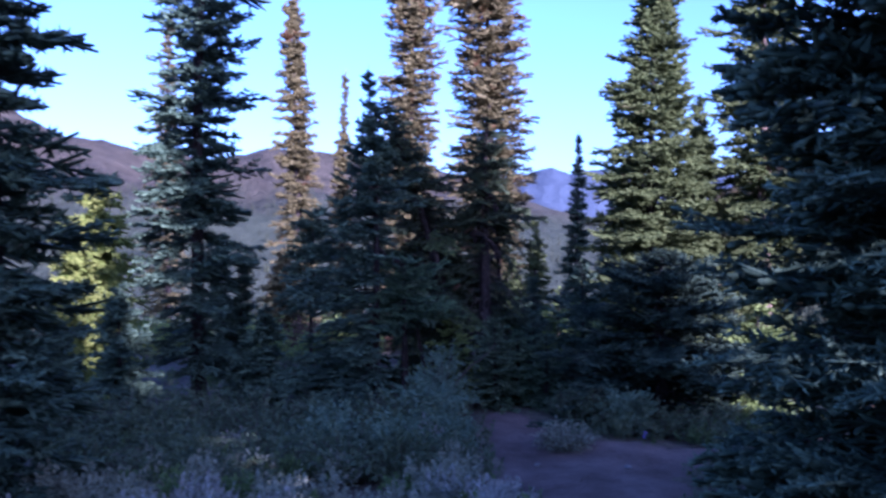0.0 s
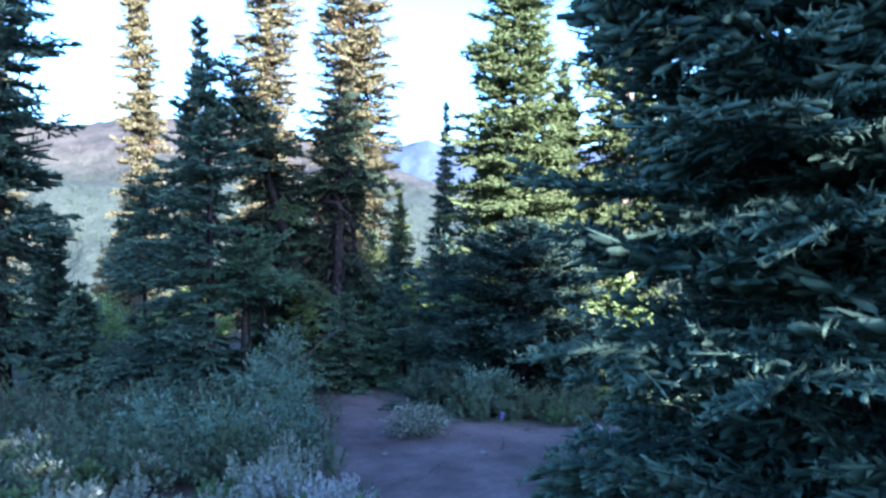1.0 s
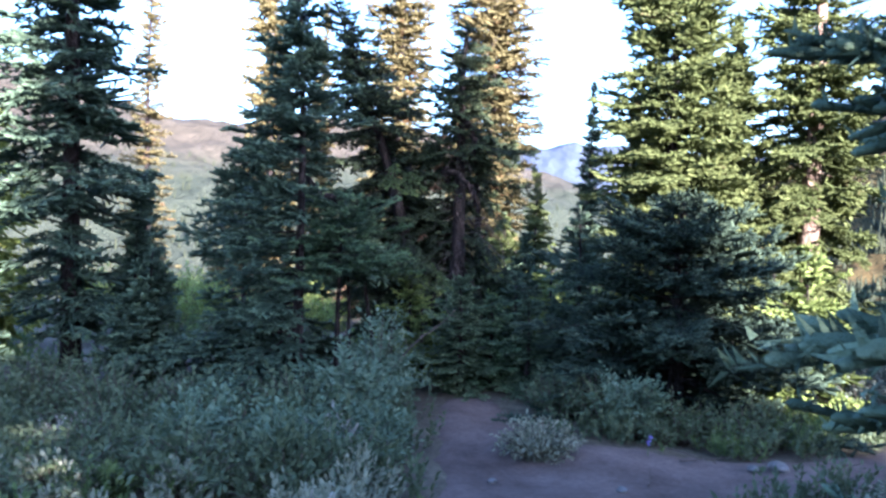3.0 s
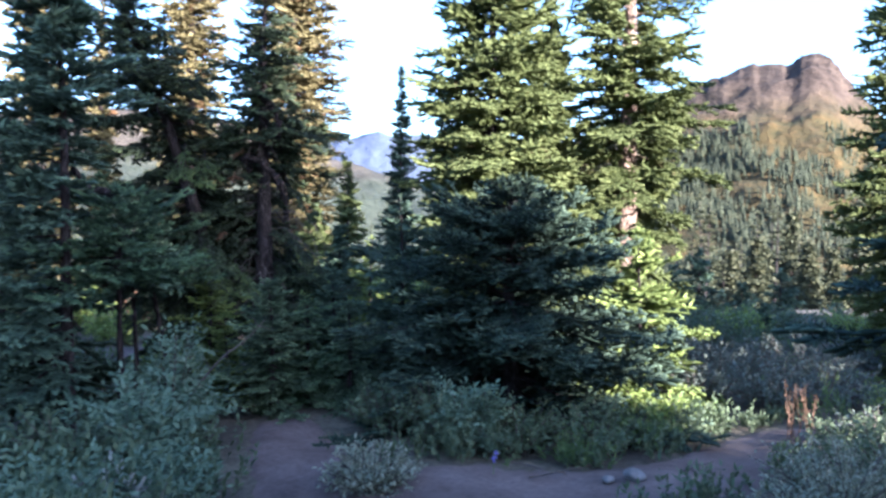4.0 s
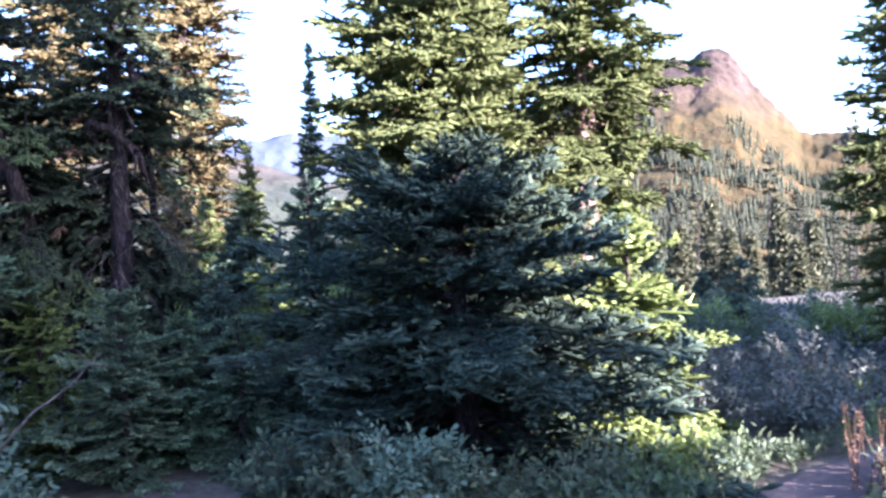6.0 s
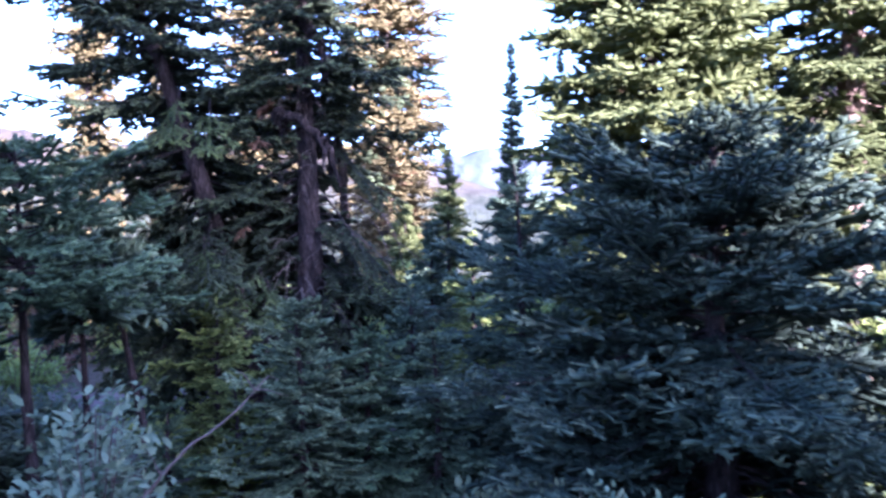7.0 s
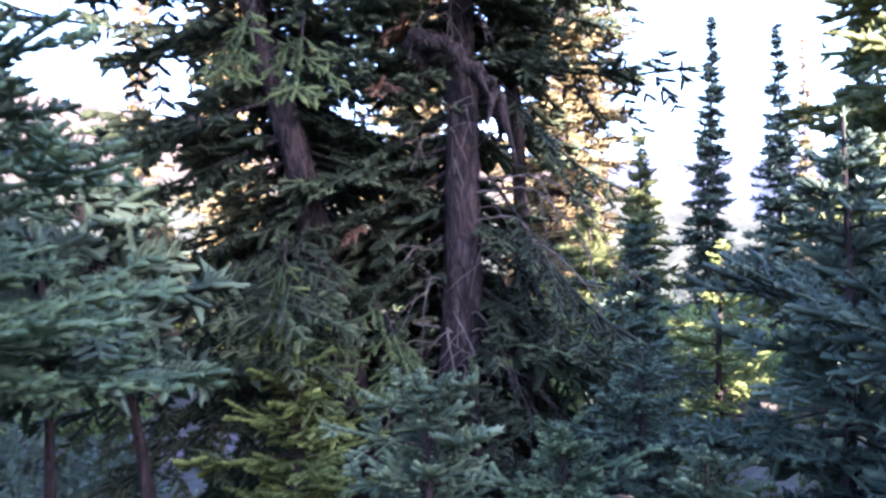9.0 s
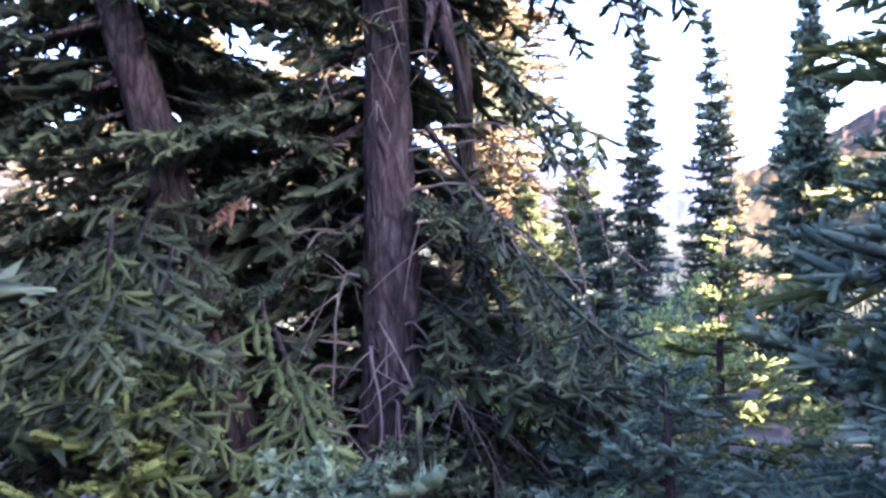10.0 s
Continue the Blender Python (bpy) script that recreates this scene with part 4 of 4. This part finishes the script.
    v, f = joined(wood)
    mesh_object("stemwork", v, f, stem_mat or M_DEAD, root)["kind"] = "stuff"
    return root


SHRUBS = [
    (-0.6, 8.85, 0.62, 0.55, M_LEAF, 0.055), (-1.3, 8.9, 0.6, 0.6, M_LEAF, 0.05), (-0.05, 8.4, 0.4, 0.36, M_LEAF_PALE, 0.048), (-0.25, 9.05, 0.68, 0.42, M_LEAF_PALE, 0.055),
    (-0.9, 8.05, 0.5, 0.5, M_LEAF, 0.045), (-1.9, 8.6, 0.65, 0.6, M_LEAF, 0.045), (-2.6, 8.9, 0.6, 0.6, M_LEAF, 0.045), (-3.4, 8.7, 0.7, 0.6, M_LEAF, 0.05),
    (-1.7, 7.7, 0.45, 0.5, M_LEAF, 0.04), (-2.6, 7.9, 0.45, 0.5, M_LEAF, 0.04), (-0.25, 7.75, 0.4, 0.36, M_LEAF, 0.04), (-4.2, 8.6, 0.8, 0.7, M_LEAF, 0.05),
    (1.95, 9.75, 0.55, 0.45, M_LEAF, 0.045), (2.5, 9.4, 0.45, 0.42, M_LEAF, 0.045), (3.1, 9.35, 0.42, 0.42, M_LEAF, 0.045), (1.55, 10.0, 0.45, 0.35, M_LEAF, 0.045), (2.1, 9.55, 0.6, 0.3, M_LEAF_PALE, 0.048), (3.5, 9.45, 0.3, 0.35, M_GRASS, 0.05),
    (3.75, 9.75, 0.45, 0.35, M_YELLOW, 0.05), (4.15, 9.95, 0.3, 0.35, M_GRASS, 0.05), (-0.06, 9.72, 0.98, 0.34, M_LEAF_PALE, 0.055),
    (-0.35, 7.45, 0.42, 0.42, M_LEAF, 0.05), (-0.95, 7.4, 0.45, 0.48, M_LEAF, 0.05), (-1.65, 7.2, 0.42, 0.5, M_LEAF, 0.045), (-2.5, 7.3, 0.42, 0.55, M_LEAF, 0.045), (-3.3, 7.5, 0.5, 0.55, M_LEAF, 0.05), (0.0, 7.85, 0.4, 0.34, M_LEAF, 0.05), (-0.5, 8.0, 0.48, 0.4, M_LEAF_PALE, 0.05), (-1.15, 8.15, 0.5, 0.42, M_LEAF_PALE, 0.05), (3.45, 7.15, 0.52, 0.45, M_SAGE, 0.03), (3.9, 7.6, 0.55, 0.5, M_SAGE, 0.03), (4.5, 7.9, 0.5, 0.5, M_LEAF, 0.045), (2.9, 6.75, 0.4, 0.4, M_SAGE, 0.03), (4.9, 8.6, 0.4, 0.5, M_LEAF, 0.045),
    (5.2, 10.3, 0.5, 0.5, M_HEATH, 0.04), (5.9, 10.4, 0.5, 0.6, M_HEATH, 0.04), (4.6, 10.6, 0.5, 0.5, M_HEATH, 0.04), (5.3, 11.2, 0.55, 0.6, M_HEATH, 0.04), (6.2, 11.3, 0.6, 0.6, M_HEATH, 0.04), (6.0, 9.0, 0.4, 0.5, M_HEATH, 0.04), (5.2, 8.9, 0.35, 0.4, M_HEATH, 0.04), (5.0, 11.6, 0.5, 0.6, M_HEATH, 0.05), (5.9, 12.4, 0.55, 0.7, M_HEATH, 0.05), (6.9, 13.2, 0.6, 0.7, M_LEAF, 0.05), (4.6, 12.2, 0.5, 0.5, M_LEAF, 0.05), (6.5, 13.9, 0.6, 0.7, M_LEAF, 0.06), (8.2, 15.0, 0.6, 0.9, M_LEAF, 0.06), (7.4, 14.4, 0.55, 0.6, M_YELLOW, 0.06), (5.6, 14.2, 0.6, 0.6, M_LEAF, 0.06), (9.2, 14.2, 0.6, 0.8, M_LEAF, 0.06), (6.9, 15.6, 0.6, 0.8, M_LEAF, 0.06), (7.3, 12.0, 0.5, 0.7, M_HEATH, 0.05), (8.5, 13.2, 0.6, 0.8, M_YELLOW, 0.05), (7.4, 9.4, 0.5, 0.6, M_RUST, 0.05),
    (-1.2, 11.9, 0.6, 0.5, M_LEAF, 0.05), (-1.8, 11.7, 0.35, 0.5, M_LEAF, 0.045), (-1.0, 10.9, 0.5, 0.35, M_LEAF, 0.045), (-0.75, 10.6, 0.5, 0.42, M_LEAF, 0.045), (-2.3, 13.3, 0.5, 0.5, M_LEAF, 0.05), (-3.1, 13.7, 0.55, 0.5, M_GRASS, 0.05), (-1.6, 13.2, 0.4, 0.45, M_LEAF, 0.05), (-0.4, 12.6, 0.5, 0.5, M_YELLOW, 0.05), (1.6, 12.6, 0.6, 0.5, M_LEAF, 0.05), (2.0, 11.9, 0.4, 0.4, M_LEAF, 0.045),
    (-2.2, 14.2, 0.75, 0.45, M_YELLOW, 0.06), (-3.1, 14.6, 0.95, 0.55, M_YELLOW, 0.06), (-2.7, 15.9, 0.9, 0.7, M_RUST, 0.06), (-1.5, 15.9, 0.7, 0.5, M_YELLOW, 0.06), (-3.8, 15.6, 1.0, 0.6, M_YELLOW, 0.06), (1.2, 15.3, 1.35, 0.55, M_YELLOW, 0.06), (1.9, 15.7, 1.2, 0.55, M_GRASS, 0.06), (2.5, 16.3, 1.3, 0.6, M_YELLOW, 0.06), (0.4, 15.6, 1.35, 0.55, M_YELLOW, 0.06), (-0.4, 15.3, 1.2, 0.55, M_GRASS, 0.06), (-2.4, 17.4, 0.9, 0.8, M_YELLOW, 0.07), (-1.2, 17.6, 0.8, 0.8, M_RUST, 0.07), (0.4, 17.7, 0.9, 0.8, M_YELLOW, 0.07), (1.8, 17.3, 0.8, 0.7, M_GRASS, 0.07), (-4.0, 17.0, 0.9, 0.9, M_YELLOW, 0.07), (3.0, 17.6, 0.8, 0.7, M_YELLOW, 0.07), (-5.4, 16.6, 1.0, 1.0, M_YELLOW, 0.07),
]
WORDS = {M_SAGE.name: "silvery sage-green low bush beside the trail", M_LEAF.name: "leafy green shrub among the firs", M_LEAF_PALE.name: "pale green leafy shrub beside the trail", M_YELLOW.name: "bright yellow-green bush catching the sun", M_SILVER.name: "silvery grey-green low bush beside the trail",
         M_GRASS.name: "green leafy low bush in the meadow", M_HEATH.name: "grey-green heathery bush in the shaded clearing", M_RUST.name: "rusty orange autumn bush in sunlight"}
for k, (x, y, h, r, m, leaf) in enumerate(SHRUBS):
    shrub(WORDS[m.name], x, y, h, r, m, leaf, int(60 * r + 26), 8 if m is M_LEAF_PALE else 60 if m is M_SAGE else 34, seed=200 + k)
shrub("small grey-green tuft growing amid the trail", 1.28, 8.7, 0.36, 0.34, M_SAGE, 0.036, 90, 34, seed=190, ratio=0.36)


def cover(name, label, mat, box, count, size, height, seed, ratio, keep):
    """A carpet of small upright plants off the trail, as one stuff object."""
    rng = np.random.default_rng(seed)
    tufts = count // 22
    cx, cy, cr = rng.uniform(box[0], box[1], tufts), rng.uniform(box[2], box[3], tufts), rng.uniform(0.09, 0.24, tufts)
    ch = rng.uniform(0.55, 1.35, tufts)
    pick = np.repeat(np.arange(tufts), 22)
    off = rng.normal(0, 0.55, (len(pick), 2))
    x, y = cx[pick] + off[:, 0] * cr[pick], cy[pick] + off[:, 1] * cr[pick]
    dome = ch[pick] * np.exp(-0.45 * (off**2).sum(1))
    count = len(x)
    patchy = np.array([noise.noise(Vector((a * 0.9, b * 0.9, seed))) for a, b in zip(x, y)])
    ok = (off_trail(x, y) > rng.uniform(-0.07, 0.08, count)) & (patchy > rng.uniform(-0.9, 0.2, count)) & keep(x, y)
    x, y, patchy, dome, off = x[ok], y[ok], patchy[ok], dome[ok], off[ok]
    h = height * rng.uniform(0.75, 1.1, len(x)) * (1 + 0.8 * patchy) * dome
    z = ground_z(x, y)
    lean = rng.normal(0, 0.12, (len(x), 2)) + off * 0.35
    per = 14
    t = np.tile(np.linspace(0.15, 1.0, per), (len(x), 1)) + rng.normal(0, 0.05, (len(x), per))
    P = np.stack([x[:, None] + lean[:, 0:1] * h[:, None] * t, y[:, None] + lean[:, 1:2] * h[:, None] * t, z[:, None] + h[:, None] * t], -1).reshape(-1, 3)
    D = rng.normal(0, 0.6, P.shape) + np.array([0, 0, 0.9]) + np.repeat(np.concatenate([off, 0 * off[:, :1]], 1), per, 0) * 0.5
    v, f = leaves(P, D, size, rng, ratio)
    tagged(mesh_object(name, v, f, mat), label, "low plants", kind="stuff")


def mounds(name, label, mat, seed, pick, count=1500, leaf=0.038, high=0.40):
    """Low bushy mounds of leafy shoots off the trail, as one stuff object."""
    rng = np.random.default_rng(seed)
    P, D = [], []
    for _ in range(count):
        x, y = rng.uniform(-5.2, 0.9), rng.uniform(4.5, 8.3)
        r = rng.uniform(0.13, 0.32)
        if y > 7.0 + 0.35 * math.sin(2.1 * x) and rng.random() < 0.8:
            continue
        patch = noise.noise(Vector((x * 0.8, y * 0.8, 4.0)))
        if float(off_trail(x, y)[0]) < r * 0.55 or not pick(patch, rng) or (x < -2.5 and rng.random() < 0.35):
            continue
        h = high * rng.uniform(0.55, 1.1) * (0.6 + 0.4 * r / 0.32)
        n = int(30 + 420 * r * r)
        a, q = rng.uniform(0, 2 * np.pi, n), np.sqrt(rng.uniform(0, 1, n))
        dx, dy = np.cos(a) * q, np.sin(a) * q
        top = h * (1 - 0.65 * q**2) * rng.uniform(0.7, 1.15, n)
        tip = np.stack([x + dx * r, y + dy * r, ground_z(x + dx * r, y + dy * r) + top], -1)
        way = np.stack([dx * 0.75, dy * 0.75, np.ones(n)], -1) + rng.normal(0, 0.22, (n, 3))
        way /= np.linalg.norm(way, axis=1)[:, None]
        per = 8
        t = np.linspace(0, 1, per)[None, :, None]
        at = tip[:, None, :] - way[:, None, :] * (1 - t) * 0.11
        out = rng.normal(0, 1, (n, per, 3))
        out -= way[:, None, :] * (out * way[:, None, :]).sum(2)[:, :, None]
        out /= np.linalg.norm(out, axis=2)[:, :, None] + 1e-9
        d = out * (1.05 - 0.75 * t) + way[:, None, :] * (0.45 + 0.6 * t)
        P.append(at.reshape(-1, 3))
        D.append(d.reshape(-1, 3))
    v, f = oval_leaves(np.concatenate(P), np.concatenate(D), leaf, rng)
    tagged(mesh_object(name, v, f, mat), label, "low plants", kind="stuff")


mounds("silvery_low_plants", "silvery grey-green bushy low plants carpeting the trail side", M_SILVER, 21, lambda p, r: p + r.normal(0, 0.12) > -0.02, 380)
mounds("sage_low_plants", "sage-green leafy low plants among silvery ones", M_SAGE, 25, lambda p, r: p + r.normal(0, 0.12) < 0.02, 380)
mounds("fresh_green_low_plants", "fresh green leafy low plants near the trail", M_GRASS, 26, lambda p, r: r.random() < 0.16, 330, 0.05, 0.34)
cover("green_low_plants", "low green plants and grass under the firs", M_GRASS, (-7.0, 10.0, 7.0, 20.0), 6000, 0.06, 0.20, 22, 0.22, lambda x, y: (y > 7) & ((np.abs(x - 0.2) > 1.7) | (y > 13) | (y < 9)))
cover("trailside_low_plants", "dark green low plants beside the trail", M_LEAF, (0.6, 8.0, 2.5, 10.5), 6500, 0.05, 0.20, 23, 0.4, lambda x, y: x > 0.6)
cover("shrub_fringe", "leafy undergrowth below the shrubs", M_LEAF, (-6.0, 0.4, 7.2, 10.0), 5000, 0.055, 0.34, 24, 0.45, lambda x, y: y > 7.2)


# ---- dead wood ----
def stick(name, points, r0, r1, mat=M_DEAD, parent=None, label="", forks=0, seed=1):
    """A crooked branch along points, with side twigs."""
    rng = np.random.default_rng(seed)
    p = np.array(points, float)
    t = np.linspace(0, len(p) - 1, 5 * len(p))
    q = np.stack([np.interp(t, np.arange(len(p)), p[:, c]) for c in range(3)], -1)
    for _ in range(2):
        q[1:-1] = (q[:-2] + q[1:-1] * 2 + q[2:]) / 4
    q += rng.normal(0, 0.25 * r0, q.shape)
    pieces = [tube(q, np.linspace(r0, r1, len(q)), 6, rng, 0.08)]
    for k in range(forks):
        i = int(rng.integers(len(q) // 4, len(q) - 2))
        d = q[min(i + 3, len(q) - 1)] - q[i] + rng.normal(0, 0.08, 3)
        d /= np.linalg.norm(d)
        ln = rng.uniform(0.1, 0.28)
        e = np.stack([q[i] + d * ln * u + np.array([0, 0, -0.04 * u * u]) + rng.normal(0, 0.006, 3) * u for u in np.linspace(0, 1, 5)])
        pieces.append(tube(e, np.linspace(r0 * 0.5, 0.0012, 5), 4))
    v, f = joined(pieces)
    ob = mesh_object(name, v, f, mat, parent, label, smooth=True)
    if parent:
        ob.matrix_parent_inverse = Matrix.Translation(-Vector(parent.location))
    return ob


stick("curved_limb", [(0.46, 12.08, 1.72), (0.40, 12.0, 1.84), (0.49, 11.95, 1.83), (0.60, 11.94, 1.79), (0.71, 11.94, 1.68), (0.785, 11.95, 1.55), (0.77, 11.96, 1.44)], 0.044, 0.02, M_BARK, OLD_FIR, "thick curved dark limb crossing the trunk", 5, 3)
stick("curved_limb", [(0.56, 12.1, 2.50), (0.64, 12.0, 2.42), (0.725, 11.96, 2.30), (0.755, 11.95, 2.14), (0.74, 11.96, 1.98)], 0.044, 0.022, M_BARK, OLD_FIR, "thick curved dark limb beside the trunk", 3, 4)
stick("second_stem", [(0.86, 12.5, -0.5), (0.87, 12.48, 0.5), (0.84, 12.45, 1.2), (0.80, 12.4, 2.2)], 0.045, 0.03, M_BARK, OLD_FIR, "thin dark second stem behind the trunk", 0, 9)
rng = np.random.default_rng(77)
for k in range(14):
    a = radians(rng.uniform(-175, -5))
    z0 = rng.uniform(0.4, 1.0)
    out = rng.uniform(0.12, 0.36)
    drop = rng.uniform(0.15, 0.45)
    o = np.array([0.57 + 0.06 * math.cos(a), 12.13 + 0.06 * math.sin(a), z0])
    d = np.array([math.cos(a), math.sin(a), 0])
    wig = rng.normal(0, 0.07, (2, 3))
    pts = [o, o + d * out * 0.45 + (0, 0, 0.03), o + d * out * 0.75 - (0, 0, drop * 0.3) + wig[0], o + d * out * rng.uniform(0.8, 1.3) - (0, 0, drop) + wig[1]]
    stick("dead_branch", pts, rng.uniform(0.0035, 0.0065), 0.0015, M_DEAD, OLD_FIR, "bare grey dead branch", 4, 300 + k)
for k in range(5):
    z0, x1 = rng.uniform(0.6, 1.3), rng.uniform(0.35, 0.9)
    o = np.array([0.66, 12.1, z0])
    stick("dead_branch", [o, o + (x1 * 0.45, -0.1, 0.02), o + (x1 * 0.85, -0.15, -0.2), o + (x1, -0.2 * rng.random(), -rng.uniform(0.5, 0.9))], 0.0055, 0.0015, M_DEAD, OLD_FIR, "long drooping dead branch", 5, 340 + k)

for k in range(26):
    a = radians(rng.uniform(-190, 10))
    z0, ln = rng.uniform(0.9, 2.3), rng.uniform(0.1, 0.3)
    d = np.array([math.cos(a), math.sin(a), 0])
    o = np.array([0.575, 12.15, z0]) + d * 0.085
    stick("dead_twig", [o, o + d * ln * 0.5 + (0, 0, 0.01), o + d * ln + (0, 0, -rng.uniform(0.02, 0.16))], 0.0045, 0.0012, M_DEAD, OLD_FIR, "fine bare grey twig", 2, 380 + k)

tagged(stick("fallen_branch", [(-0.1, 9.62, -0.25), (0.12, 9.70, 0.02), (0.31, 9.78, 0.22), (0.45, 9.85, 0.30), (0.61, 9.91, 0.46)], 0.009, 0.003, forks=3, seed=5), "bleached dead branch leaning out of the undergrowth", "branch")
for k, (x, y, a, ln) in enumerate([(2.3, 8.6, 0.1, 0.4), (2.45, 8.75, 2.6, 0.25), (1.95, 8.05, 1.2, 0.2), (3.3, 8.4, 0.2, 0.25), (1.2, 7.4, 0.9, 0.18)]):
    z = gz(x, y) + 0.05
    tagged(stick("stick", [(x, y, z), (x + 0.5 * ln * math.cos(a), y + 0.5 * ln * math.sin(a), z + 0.02), (x + ln * math.cos(a), y + ln * math.sin(a), z + 0.03)], 0.008, 0.003, forks=1, seed=20 + k), "small bleached stick lying on the trail", "stick")


def spray(parent, at, azimuth, pitch, length, mat, label, seed):
    """A single dead bough of rusty needles."""
    nv, _, _, _, nf = bough(length, "high", 0.3, 0.2, seed % 4)
    v = place(nv, np.array(at) - np.array(parent.location), azimuth, pitch, 1.0)
    mesh_object("dead_spray", v, nf, mat, parent, label)["kind"] = "stuff"


for k, at in enumerate([(0.33, 11.95, 1.72), (0.25, 12.0, 1.15), (0.45, 12.0, 1.98), (0.62, 12.0, 2.15)]):
    spray(OLD_FIR, at, radians(-100 - 40 * k), radians(-35), 0.18, M_RUST, "rusty dead needle spray", k)


def drooping_bough(parent, at, azimuth, pitch, length, mat, label, seed):
    """A hanging fan of shoots on a thin stalk."""
    nv, wv, wf, tip_tone, nf = bough(length, "feather", 0.5, 0.45, seed % 4)
    o = np.array(at) - np.array(parent.location)
    ob = mesh_object("bough", place(nv, o, radians(azimuth), radians(pitch), 1.0), nf, mat, parent, label, smooth=True)
    ob["kind"] = "stuff"
    leaf_data(ob, tip_tone)
    mesh_object("bough_stalk", place(wv, o, radians(azimuth), radians(pitch), 1.0), wf, M_BARK, parent)["kind"] = "stuff"


for k, (x, y, z, az_d, p, ln) in enumerate([(0.12, 11.7, 0.98, -100, -48, 0.45), (-0.05, 11.7, 0.95, -120, -45, 0.45), (0.02, 11.6, 1.05, -85, -55, 0.45), (0.2, 11.65, 0.8, -95, -35, 0.45), (0.36, 11.7, 0.78, -60, -20, 0.45), (0.32, 11.75, 0.85, -70, -30, 0.3), (-0.12, 11.7, 1.95, -95, -35, 0.45),
                                          (0.05, 11.75, 1.9, -80, -40, 0.45)]):
    drooping_bough(LEANER, (x, y, z), az_d, p, ln, M_FIR_FRESH, "drooping fresh green bough", k)
for k, (x, y, z, az_d, p, ln) in enumerate([(0.72, 12.05, 1.3, -20, -34, 0.9), (0.75, 12.1, 1.1, 5, -38, 0.9), (0.75, 12.1, 1.7, -5, -30, 0.65), (0.75, 12.2, 0.9, -10, -45, 0.9)]):
    drooping_bough(OLD_FIR, (x, y, z), az_d, p, ln, M_FIR_OLIVE, "long drooping dark bough", k)


def stone(x, y, r, seed):
    bm = bmesh.new()
    bmesh.ops.create_icosphere(bm, subdivisions=3, radius=r)
    for v in bm.verts:
        v.co *= 1 + 0.35 * noise.noise(v.co / r * 1.1 + Vector((seed, 0, 0)))
        v.co.z *= 0.6
    me = bpy.data.meshes.new("stone")
    bm.to_mesh(me)
    bm.free()
    me.materials.append(M_STONE)
    ob = tagged(new("stone", me), "small grey stone half sunk in the trail", "stone")
    ob.location = (x, y, gz(x, y) + 0.04 + r * 0.2)


for k, (x, y, r) in enumerate([(2.92, 8.32, 0.07), (2.75, 8.35, 0.04), (1.75, 7.95, 0.035), (1.05, 6.6, 0.03), (0.9, 8.1, 0.03)]):
    stone(x, y, r, k)


def stalks(x, y, count, height, seed):
    """Dry rusty flower stalks standing by the side trail."""
    rng = np.random.default_rng(seed)
    root = tagged(new("dry_stalks"), "dry rusty orange flower stalks beside the trail", "plant")
    root.location = (x, y, gz(x, y))
    wood, P, D = [], [], []
    for _ in range(count):
        b, h = rng.normal(0, 0.1, 2), height * rng.uniform(0.6, 1.1)
        l2 = rng.normal(0, 0.05, 2)
        u = np.linspace(0, 1, 5)
        w = np.stack([b[0] + l2[0] * u, b[1] + l2[1] * u, h * u], -1)
        wood.append(tube(w, 0.005 - 0.003 * u, 4))
        for t in rng.uniform(0.2, 1.0, 16):
            P.append([b[0] + l2[0] * t, b[1] + l2[1] * t, h * t])
            D.append(rng.normal(0, 1, 3) + (0, 0, 0.5))
    v, f = joined(wood)
    mesh_object("stalk", v, f, M_RUST, root)["kind"] = "stuff"
    v, f = leaves(np.array(P), np.array(D), 0.03, rng, 0.3)
    mesh_object("dry_leaves", v, f, M_RUST, root)["kind"] = "stuff"


stalks(4.65, 9.1, 7, 0.46, 1)
stalks(4.95, 9.35, 4, 0.4, 2)
shrub(WORDS[M_YELLOW.name], 6.4, 9.9, 0.3, 0.5, M_YELLOW, 0.05, 50, 30, seed=400)

# young firs across the clearing
for k, (x, y, h) in enumerate([(5.6, 15.6, 2.4), (6.6, 15.2, 2.0), (7.4, 16.4, 2.9), (8.4, 15.9, 2.2), (6.2, 17.8, 3.2), (8.9, 18.2, 3.4), (9.6, 16.6, 2.6), (7.7, 14.2, 1.6)]):
    conifer("dark young fir across the clearing", x, y, 0.36 * h, 0.2 * h, M_FIR, "low", 0.02, 0.85, 0.22, 7, seed=420 + k, fill=2, group="young firs in the clearing")


def flower(x, y, height, seed):
    """A small lupin-like wildflower: a stalk with whorls of violet petals."""
    rng = np.random.default_rng(seed)
    root = tagged(new("wildflower"), "small violet wildflower at the edge of the trail", "flower")
    root.location = (x, y, gz(x, y) + 0.03)
    u = np.linspace(0, 1, 5)
    v, f = tube(np.stack([0.02 * u**2, 0.01 * u, height * u], -1), 0.003 - 0.0015 * u, 5)
    mesh_object("stalk", v, f, M_GRASS, root)
    t = rng.uniform(0.45, 1.0, 46)
    P = np.stack([0.02 * t**2, 0.01 * t, height * t], -1)
    v, f = leaves(P, rng.normal(0, 1, P.shape) + (0, 0, 0.3), 0.022, rng, 0.6)
    mesh_object("petals", v, f, M_VIOLET, root)["kind"] = "stuff"


flower(2.1, 8.75, 0.16, 5)
